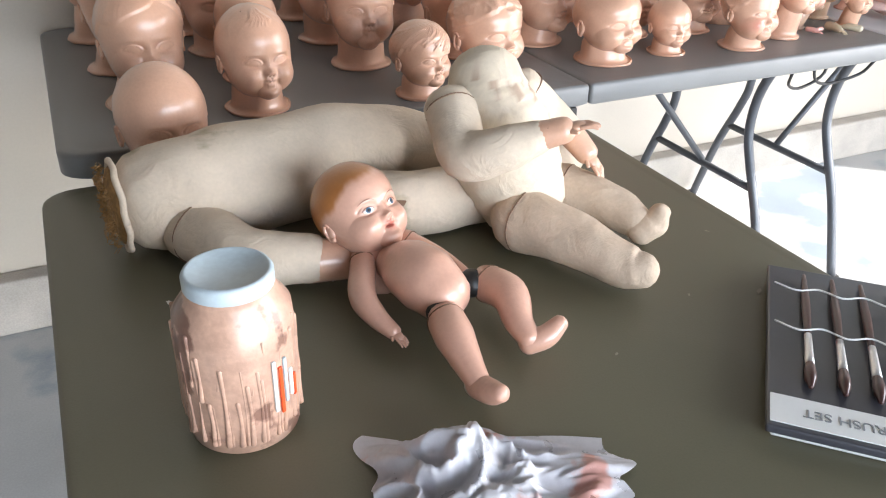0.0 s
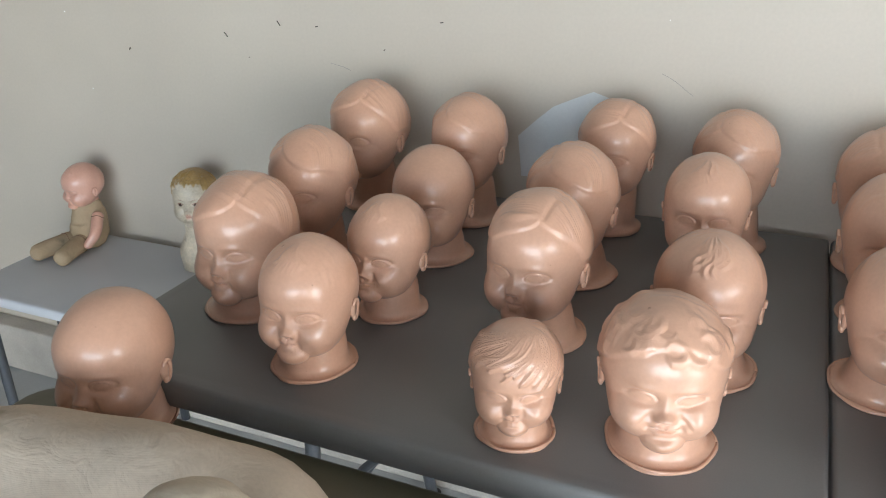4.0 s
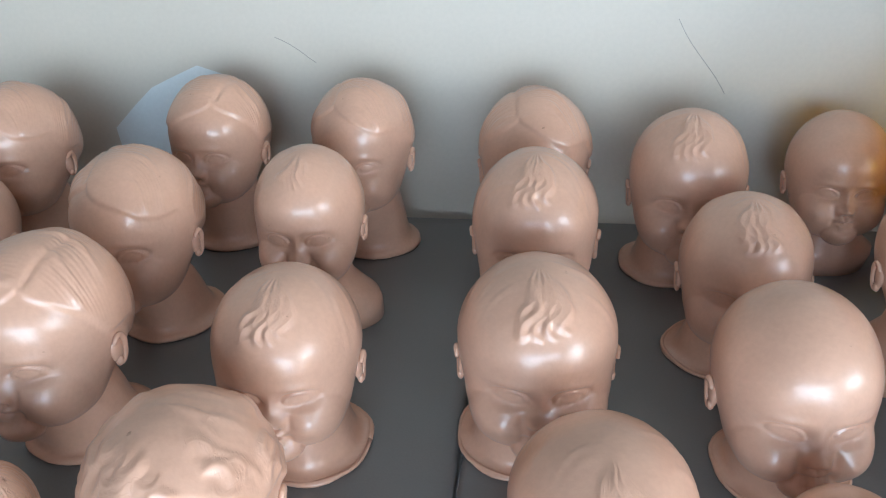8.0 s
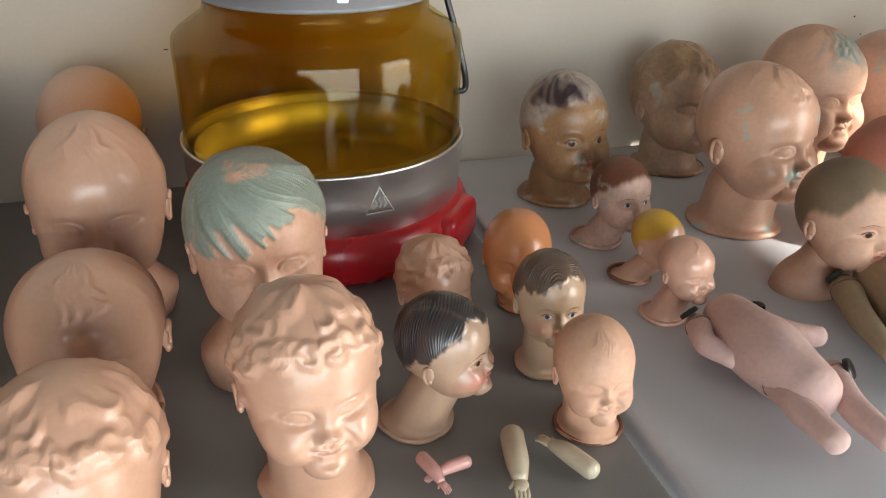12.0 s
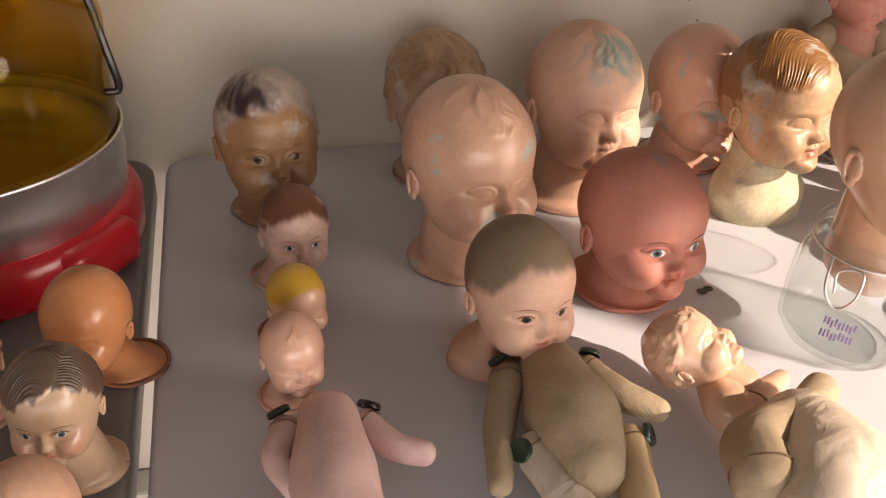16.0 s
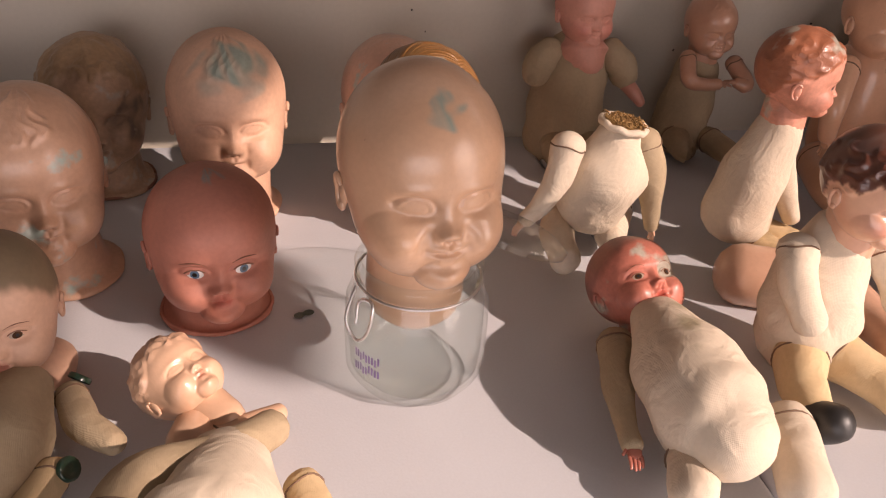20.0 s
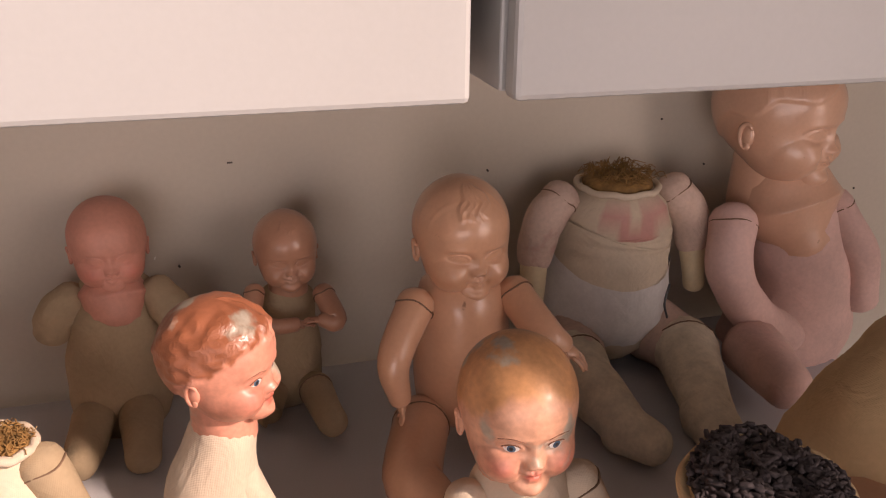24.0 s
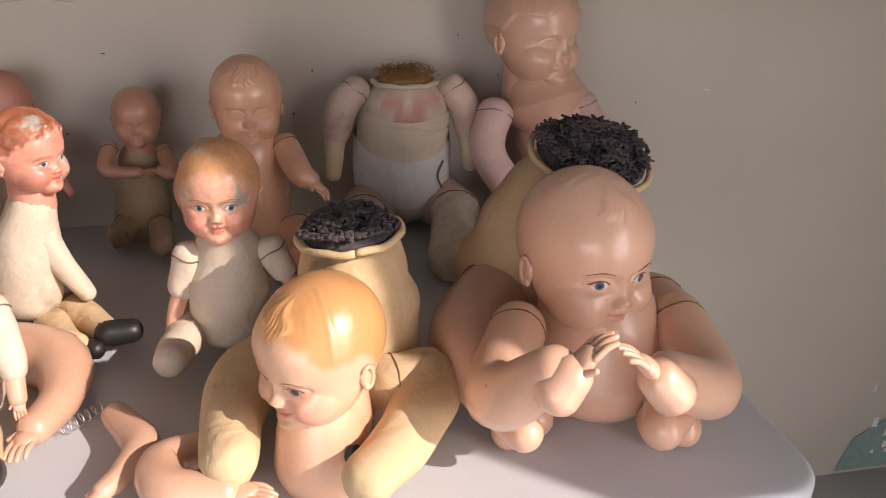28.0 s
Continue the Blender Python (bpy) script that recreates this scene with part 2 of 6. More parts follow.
SKIN = (0.64, 0.375, 0.255)
M = {
    "skin": material("painted_composition", SKIN, 0.36, vary=0.07, scale=22, bump=0.16, coat=0.55, paint=True, stain=(0.30, 0.15, 0.09), stain_at=0.735, stain_scale=70),
    "matt": material("matt_bisque", SKIN, 0.55, vary=0.12, scale=26, bump=0.06, paint=True),
    "worn": material("worn_composition", SKIN, 0.45, vary=0.25, scale=30, bump=0.12, coat=0.1, paint=True, stain=(0.42, 0.36, 0.29), stain_at=0.60, stain_scale=24),
    "mint": material("flaked_composition", SKIN, 0.40, vary=0.12, scale=26, bump=0.10, coat=0.35, paint=True, stain=(0.40, 0.47, 0.42), stain_at=0.61, stain_scale=20),
    "peel": material("peeling_hair_paint", SKIN, 0.45, vary=0.15, scale=26, bump=0.12, coat=0.2, paint=True, stain=SKIN, stain_at=0.59, stain_scale=22),
    "cloth": material("cream_muslin", (0.64, 0.53, 0.41), 0.9, vary=0.08, scale=24, bump=0.6, weave=260, stain=(0.40, 0.33, 0.22), stain_at=0.66),
    "tan": material("tan_cloth", (0.62, 0.45, 0.26), 0.9, vary=0.08, scale=20, bump=0.55, weave=260, stain=(0.36, 0.27, 0.15), stain_at=0.64),
    "dyed": material("painted_muslin", (0.66, 0.56, 0.43), 0.9, vary=0.08, scale=24, bump=0.6, weave=260, paint=True),
    "beige": material("beige_cotton", (0.60, 0.465, 0.345), 0.9, vary=0.12, scale=26, bump=0.55, weave=260, stain=(0.46, 0.34, 0.23), stain_at=0.66, stain_scale=14),
    "blushcloth": material("blush_muslin", (0.60, 0.44, 0.36), 0.9, vary=0.16, scale=26, bump=0.6, weave=260, stain=(0.55, 0.33, 0.27), stain_at=0.64, stain_scale=20),
    "seam": material("dark_seam", (0.20, 0.12, 0.075), 0.9, vary=0.2, bump=0.1),
    "drab": material("drab_stockinette", (0.40, 0.30, 0.19), 0.92, vary=0.10, scale=22, bump=0.55, weave=280, stain=(0.22, 0.18, 0.12), stain_at=0.64),
    "pinkcloth": material("pink_cloth", (0.68, 0.46, 0.41), 0.9, vary=0.12, scale=22, bump=0.3, weave=280),
    "whitecloth": material("white_cotton", (0.72, 0.70, 0.68), 0.9, vary=0.10, scale=30, bump=0.4, weave=300),
    "knit": material("cream_knit", (0.66, 0.58, 0.45), 0.95, vary=0.15, scale=60, bump=0.5, weave=130),
    "straw": material("straw", (0.34, 0.185, 0.06), 0.8, vary=0.35, scale=90, bump=0.3),
    "fur": material("dark_wool_stuffing", (0.085, 0.068, 0.070), 0.95, vary=0.5, scale=120, bump=0.5),
    "ivory": material("dark_ivory_eye", (0.42, 0.34, 0.27), 0.25, vary=0.05, bump=0, coat=0.6),
    "eyewhite": material("eye_white", (0.72, 0.70, 0.68), 0.2, vary=0.02, bump=0, coat=0.6),
    "blue": material("iris_blue", (0.09, 0.15, 0.22), 0.2, vary=0.3, scale=300, bump=0, coat=0.6),
    "brown": material("iris_brown", (0.09, 0.04, 0.02), 0.2, vary=0.3, scale=300, bump=0, coat=0.6),
    "black": material("black_paint", (0.012, 0.011, 0.012), 0.3, vary=0.2, bump=0.03, coat=0.3),
    "line": material("brow_line", (0.22, 0.09, 0.05), 0.5, vary=0.1, bump=0),
    "leather": material("black_oilcloth", (0.02, 0.018, 0.017), 0.45, vary=0.3, bump=0.15),
    "green": material("green_button", (0.01, 0.035, 0.02), 0.3, vary=0.2, bump=0.03, coat=0.4),
    "grey": material("grey_blow_moulded_plastic", (0.195, 0.193, 0.19), 0.42, vary=0.06, scale=5, bump=0.12, fine=420, stain=(0.16, 0.15, 0.145), stain_at=0.72, stain_scale=5),
    "pale": material("pale_grey_plastic", (0.58, 0.59, 0.62), 0.44, vary=0.05, scale=5, bump=0.10, fine=420, stain=(0.38, 0.36, 0.35), stain_at=0.72, stain_scale=6),
    "olive": material("olive_plastic", (0.13, 0.12, 0.075), 0.40, vary=0.08, scale=4, bump=0.12, fine=420, stain=(0.16, 0.15, 0.10), stain_at=0.74, stain_scale=7),
    "wall": material("beige_wall_paint", (0.55, 0.49, 0.41), 0.6, vary=0.05, scale=3, bump=0.08, fine=160),
    "sidewall": material("cream_wall_paint", (0.64, 0.57, 0.47), 0.6, vary=0.06, scale=3, bump=0.08, fine=160, stain=(0.47, 0.41, 0.34), stain_at=0.72, stain_scale=5),
    "filler": material("white_wall_filler", (0.66, 0.68, 0.68), 0.75, vary=0.05, scale=12, bump=0.1),
    "speck": material("dark_scuff", (0.07, 0.055, 0.045), 0.8, vary=0.3, bump=0),
    "scratch": material("faint_scratch", (0.36, 0.33, 0.30), 0.8, vary=0.2, bump=0),
    "smear": material("dull_smear", (0.30, 0.28, 0.22), 0.7, vary=0.2, bump=0.1),
    "whitespeck": material("chipped_plaster", (0.8, 0.78, 0.74), 0.8, vary=0.1, bump=0.1),
    "teal": material("teal_old_paint", (0.25, 0.36, 0.33), 0.7, vary=0.2, scale=30, bump=0.1),
    "floor": material("painted_concrete", (0.44, 0.44, 0.43), 0.5, vary=0.14, scale=3, bump=0.1, stain=(0.25, 0.29, 0.33), stain_at=0.55, stain_scale=2.2),
    "concrete": material("raw_concrete", (0.45, 0.41, 0.36), 0.85, vary=0.2, scale=8, bump=0.3),
    # dark colour for surfaces out of view, chosen to weaken bounced fill
    "garage": material("dark_unseen_surface", (0.16, 0.145, 0.13), 0.8, vary=0.15, scale=3, bump=0.1),
    # the unseen ceiling's dark colour keeps bounced light down
    "ceiling": material("dark_unseen_ceiling", (0.12, 0.115, 0.11), 0.8, vary=0.05, bump=0.05),
    "asphalt": material("driveway", (0.22, 0.21, 0.2), 0.9, vary=0.2, bump=0.3),
    "cabinet": material("white_laminate", (0.42, 0.425, 0.42), 0.4, vary=0.03, scale=4, bump=0.03),
    "steel": material("brushed_steel", (0.76, 0.75, 0.74), 0.38, metal=1.0, vary=0.08, scale=6, bump=0.02, fine=600),
    "darksteel": material("dark_powder_coat", (0.085, 0.09, 0.10), 0.45, metal=0.3, vary=0.15, bump=0.05),
    "red": material("red_plastic", (0.50, 0.008, 0.016), 0.28, vary=0.06, scale=8, bump=0.02, coat=0.4),
    "greyplastic": material("grey_plastic", (0.25, 0.26, 0.27), 0.4, vary=0.06, bump=0.02),
    "decal": material("pale_decal", (0.55, 0.42, 0.42), 0.4, vary=0.25, scale=40, bump=0),
    "amber": clear("amber_plastic_dome", (0.86, 0.74, 0.34), 0.04, 1.40),
    "glass": clear("clear_glass", (0.96, 0.975, 0.97), 0.0, 1.42),
    "clearplastic": clear("clear_plastic", (0.94, 0.94, 0.945), 0.10, 1.3),
    "orange": material("orange_plastic", (0.90, 0.24, 0.02), 0.35, vary=0.05, bump=0.02),
    "lid": material("blue_white_lid", (0.50, 0.58, 0.62), 0.45, vary=0.12, scale=30, bump=0.06, stain=(0.62, 0.36, 0.24), stain_at=0.68, stain_scale=30),
    "jarpaint": material("dried_flesh_paint", (0.58, 0.36, 0.26), 0.35, vary=0.2, scale=40, bump=0.2, coat=0.4, stain=(0.26, 0.14, 0.10), stain_at=0.56, stain_scale=34),
    "bag": material("thin_white_plastic_bag", (0.80, 0.78, 0.82), 0.3, vary=0.1, scale=40, bump=0.2, stain=(0.72, 0.38, 0.32), stain_at=0.60, stain_scale=16),
    "white": material("white_plastic", (0.78, 0.78, 0.76), 0.35, vary=0.03, bump=0.02),
    "label": material("label_orange_red", (0.75, 0.09, 0.02), 0.4, vary=0.04, bump=0),
    "navy": material("label_navy", (0.02, 0.03, 0.12), 0.4, vary=0.04, bump=0),
    "pack": material("dark_brush_card", (0.055, 0.055, 0.065), 0.35, vary=0.1, scale=20, bump=0.02, coat=0.5),
    "wood": material("dark_brush_wood", (0.06, 0.02, 0.015), 0.35, vary=0.2, scale=60, bump=0.05, coat=0.4),
    "nuts": material("red_brown_beads", (0.20, 0.045, 0.025), 0.5, vary=0.4, scale=200, bump=0.2),
    "yellowlabel": material("yellow_label", (0.8, 0.45, 0.03), 0.4, vary=0.05, bump=0),
    "purple": material("purple_bag", (0.32, 0.22, 0.48), 0.35, vary=0.2, scale=40, bump=0.2),
    "creampaint": material("cream_plaster", (0.68, 0.56, 0.36), 0.5, vary=0.1, scale=30, bump=0.06),
}

M["bag"].node_tree.nodes["Principled BSDF"].inputs["Transmission Weight"].default_value = 0.35


# ---- mesh helpers ----
def mesh_from(name, verts, faces, mats, slots=None, smooth=True, paint=None, comb=None):
    me = bpy.data.meshes.new(name)
    me.from_pydata([tuple(v) for v in verts], [], [tuple(f) for f in faces])
    for m in mats:
        me.materials.append(M[m])
    if slots is not None:
        me.polygons.foreach_set("material_index", list(slots))
    me.polygons.foreach_set("use_smooth", [smooth] * len(me.polygons))
    if paint is not None:
        layer = me.color_attributes.new("paint", "FLOAT_COLOR", "POINT")
        rgba = np.ones((len(verts), 4), np.float32)
        rgba[:, :3] = paint
        layer.data.foreach_set("color", rgba.ravel())
    if comb is not None:
        layer = me.attributes.new("comb", "FLOAT_VECTOR", "POINT")
        layer.data.foreach_set("vector", np.asarray(comb, np.float32).ravel())
    me.update()
    return me


class Shape:
    """Collects pieces into one mesh."""

    def __init__(self):
        self.verts, self.faces, self.slots, self.paint, self.mats, self.comb = [], [], [], [], [], []

    def add(self, verts, faces, mat, colour=SKIN, comb=None):
        k, verts = sum(len(v) for v in self.verts), np.asarray(verts, float)
        if mat not in self.mats:
            self.mats.append(mat)
        self.verts.append(verts)
        self.faces += [tuple(i + k for i in f) for f in faces]
        self.slots += [self.mats.index(mat)] * len(faces)
        col = np.asarray(colour, float)
        self.paint.append(np.tile(col, (len(verts), 1)) if col.ndim == 1 else col)
        self.comb.append(np.zeros((len(verts), 3)) if comb is None else comb)

    def mesh(self, name, smooth=True):
        return mesh_from(name, np.concatenate(self.verts), self.faces, self.mats, self.slots, smooth, np.concatenate(self.paint), np.concatenate(self.comb))


def grid_faces(rows, cols, wrap=True):
    out = []
    for i in range(rows - 1):
        for j in range(cols if wrap else cols - 1):
            a, b = i * cols + j, i * cols + (j + 1) % cols
            out.append((a, b, b + cols, a + cols))
    return out


def tube(points, sides=16, steps=5, flat=1.0, caps=True, lumps=0.0, seed=0):
    """A limb: a rounded tube along control points (x, y, z, radius), smoothly joined."""
    pts = np.array(points, float)
    if len(pts) == 1:
        pts = np.vstack([pts, pts + (0, 0, 0.001, 0)])
    ext = np.vstack([2 * pts[0] - pts[1], pts, 2 * pts[-1] - pts[-2]])
    line = []
    for i in range(1, len(ext) - 2):
        p0, p1, p2, p3 = ext[i - 1:i + 3]
        for s in np.linspace(0, 1, steps, endpoint=False):
            line.append(0.5 * (2 * p1 + (p2 - p0) * s + (2 * p0 - 5 * p1 + 4 * p2 - p3) * s * s + (3 * p1 - p0 - 3 * p2 + p3) * s ** 3))
    line.append(pts[-1])
    line = np.array(line)
    line[:, 3] = np.clip(line[:, 3], pts[:, 3].min() * 0.8, None)
    if caps:
        def cap(end, inner):
            d = end[:3] - inner[:3]
            d = d / (np.linalg.norm(d) + 1e-9)
            return [np.r_[end[:3] + d * end[3] * 0.8 * math.sin(a), end[3] * math.cos(a)] for a in (0.45, 0.9, 1.25, 1.5)]
        line = np.vstack([cap(line[0], line[1])[::-1], line, cap(line[-1], line[-2])])
    rng = np.random.RandomState(seed + 7)
    ph = rng.rand(6) * 6.28
    verts, ref = [], None
    for i, p in enumerate(line):
        d = line[min(i + 1, len(line) - 1), :3] - line[max(i - 1, 0), :3]
        d = d / (np.linalg.norm(d) + 1e-9)
        if ref is None:
            ref = np.cross(d, (0, 0, 1)) if abs(d[2]) < 0.9 else np.cross(d, (0, 1, 0))
        ref = ref - d * (ref @ d)
        ref = ref / (np.linalg.norm(ref) + 1e-9)
        side = np.cross(d, ref)
        for k in range(sides):
            a = 2 * math.pi * k / sides
            r = p[3] * (1 + lumps * (math.sin(3 * a + ph[0] + i * 0.7) + math.sin(2 * a + ph[1] - i * 1.1) + math.sin(5 * a + i * 0.4 + ph[2]) * 0.6))
            verts.append(p[:3] + ref * math.cos(a) * r + side * math.sin(a) * r * flat)
    faces = grid_faces(len(line), sides)
    n = len(verts)
    faces += [tuple(range(sides))[::-1], tuple(range(n - sides, n))]
    return verts, faces


def ball(centre, radii, lat=10, lon=14, turn=None):
    verts = []
    for i in range(lat + 1):
        v = -math.pi / 2 + math.pi * i / lat
        for j in range(lon):
            u = 2 * math.pi * j / lon
            p = Vector((radii[0] * math.cos(v) * math.cos(u), radii[1] * math.cos(v) * math.sin(u), radii[2] * math.sin(v)))
            verts.append(Vector(centre) + (turn @ p if turn else p))
    return np.array(verts), grid_faces(lat + 1, lon)


def lathe(profile, segs=48):
    """A turned body from (radius, height) pairs."""
    verts = [(r * math.cos(2 * math.pi * k / segs), r * math.sin(2 * math.pi * k / segs), z) for r, z in profile for k in range(segs)]
    return verts, grid_faces(len(profile), segs)


def box_bm(sx, sy, sz, bevel=0.0, segs=2, at=(0, 0, 0)):
    bm = bmesh.new()
    bmesh.ops.create_cube(bm, size=1, matrix=Matrix.Translation(at) @ Matrix.Diagonal((sx, sy, sz, 1)))
    if bevel:
        bmesh.ops.bevel(bm, geom=bm.edges[:], offset=bevel, segments=segs, affect="EDGES", profile=0.5)
    return bm


def part(name, bm, mat, parent=None, label="", m=None, smooth=False):
    """Links a bmesh, or (verts, faces), as one mesh object under a thing or a part."""
    if isinstance(bm, tuple):
        me = mesh_from(name, bm[0], bm[1], [mat], smooth=True)
    else:
        me = bpy.data.meshes.new(name)
        bm.to_mesh(me)
        bm.free()
        me.materials.append(M[mat])
        if smooth:
            me.polygons.foreach_set("use_smooth", [True] * len(me.polygons))
    ob = new(name, me)
    if parent:
        ob.parent = parent
    if m:
        ob.matrix_basis = m
    if label:
        tagged(ob, label)
    return ob


def thing(name, m, label, category, group="", kind=""):
    ob = new(name)
    ob.empty_display_size = 0.05
    ob.matrix_basis = m
    return tagged(ob, label, category, group, kind)


def bump(u, v, u0, v0, su, sv):
    return np.exp(-((u - u0) / su) ** 2 - ((v - v0) / sv) ** 2)


def step(x, a, b):
    s = np.clip((x - a) / (b - a), 0, 1)
    return s * s * (3 - 2 * s)


def swell(n, centre, radii):
    """How far an ellipsoid reaches from the origin along each direction."""
    r = np.array(radii)
    q, o = n / r, np.array(centre) / r
    aa, bb, cc = (q * q).sum(-1), (q * o).sum(-1), (o * o).sum() - 1
    disc = bb * bb - aa * cc
    return np.where(disc > 0, (bb + np.sqrt(np.clip(disc, 0, None))) / aa, 0.0)


def arc_dirs(points, count):
    """Unit directions along a smooth line through (across, up) places of the scalp; across is an angle round the head."""
    pts = np.array(points, float)
    s = np.linspace(0, len(pts) - 1, count)
    k = np.clip(s.astype(int), 0, len(pts) - 2)
    f = (s - k)[:, None]
    ext = np.vstack([2 * pts[0] - pts[1], pts, 2 * pts[-1] - pts[-2]])
    p0, p1, p2, p3 = ext[k], ext[k + 1], ext[k + 2], ext[k + 3]
    p = 0.5 * (2 * p1 + (p2 - p0) * f + (2 * p0 - 5 * p1 + 4 * p2 - p3) * f ** 2 + (3 * p1 - p0 - 3 * p2 + p3) * f ** 3)
    return np.stack([np.sin(p[:, 0]) * np.cos(p[:, 1]), -np.cos(p[:, 0]) * np.cos(p[:, 1]), np.sin(p[:, 1])], -1)


def hair_strokes(style, rng):
    """Locks of moulded hair as (line of directions, width, height)."""
    out = []
    side = 1 if rng.rand() > 0.5 else -1

    def lock(points, width, height, count=16):
        out.append((arc_dirs(points, count), width, height))
    if style == "wisps":
        c = 0.16 * (rng.rand() - 0.5)
        for k in range(8):
            f = (k - 3.5) / 3.5
            lock([(c + 0.12 * f + 0.06 * side, 1.26), (c + 0.22 * f - 0.04 * side, 1.08), (c + 0.34 * f + 0.07 * side, 0.86 + 0.05 * rng.rand()), (c + 0.40 * f - 0.03 * side, 0.66 + 0.12 * f * f + 0.08 * rng.rand())], 0.040 + 0.014 * rng.rand(), 0.010 + 0.010 * rng.rand())
    elif style == "lock":
        c = 0.24 * (rng.rand() - 0.5)
        for k in range(8):
            # one row of S-shaped curls along the forehead, a second one above it
            f, up = (k % 4 - 1.5) / 1.5, 0.13 * (k // 4)
            a, b = c + (0.24 + 0.05 * (k // 4)) * f, 0.06 + 0.05 * rng.rand()
            lock([(a * 0.8 + 0.5 * b * side, 1.24 + up), (a + b * side, 1.10 + up), (a - b * side, 0.97 + up), (a - b * side, 0.86 + up), (a + b * side, 0.74 + up), (a + 1.2 * b * side, 0.65 + up + 0.05 * f), (a + 0.2 * b * side, 0.58 + up + 0.06 * f * f)], 0.042 + 0.014 * rng.rand(), 0.015 + 0.012 * rng.rand(), 36)
    elif style in ("curls", "waves"):
        n = 78 if style == "curls" else 50
        for k in range(n):
            v0 = 1.45 - 1.15 * math.sqrt(rng.rand())
            u0 = (rng.rand() * 2 - 1) * 2.6
            if abs(u0) < 1.0:
                v0 = max(v0, 0.66 - 0.10 * rng.rand())
            elif abs(u0) > 1.3:
                v0 -= 0.55 * rng.rand()
            cs = 1 / max(math.cos(v0), 0.35)
            t0, way, r = rng.rand() * 6.28, 1 if rng.rand() > 0.5 else -1, 0.10 + 0.06 * rng.rand()
            lock([(u0 + r * cs * math.cos(t0 + way * q) * (1 - 0.12 * q), v0 + r * math.sin(t0 + way * q) * (1 - 0.12 * q)) for q in (0, 0.9, 1.8, 2.7, 3.6)], 0.050 + 0.03 * rng.rand(), (0.020 + 0.019 * rng.rand()) * (1 if style == 'curls' else 0.65), 24)
    elif style == "fringe":
        for k in range(54):
            u0 = -2.3 + 4.6 * (k + 0.5 * rng.rand()) / 54
            end = 0.06 + 0.46 * math.exp(-((u0 - 0.35 * side) / 0.75) ** 2) + 0.26 * (rng.rand() - 0.5)
            lean = side * (0.45 + 0.35 * rng.rand())
            lock([(u0 * 0.55 - lean * 1.5, 1.25), (u0 * 0.8 - lean * 0.8, 1.00), (u0 - 0.15 * side, 0.70 + 0.06 * rng.rand()), (u0 + lean * 0.6, end)], 0.050 + 0.030 * rng.rand(), 0.012 + 0.014 * rng.rand(), 44)
    return out


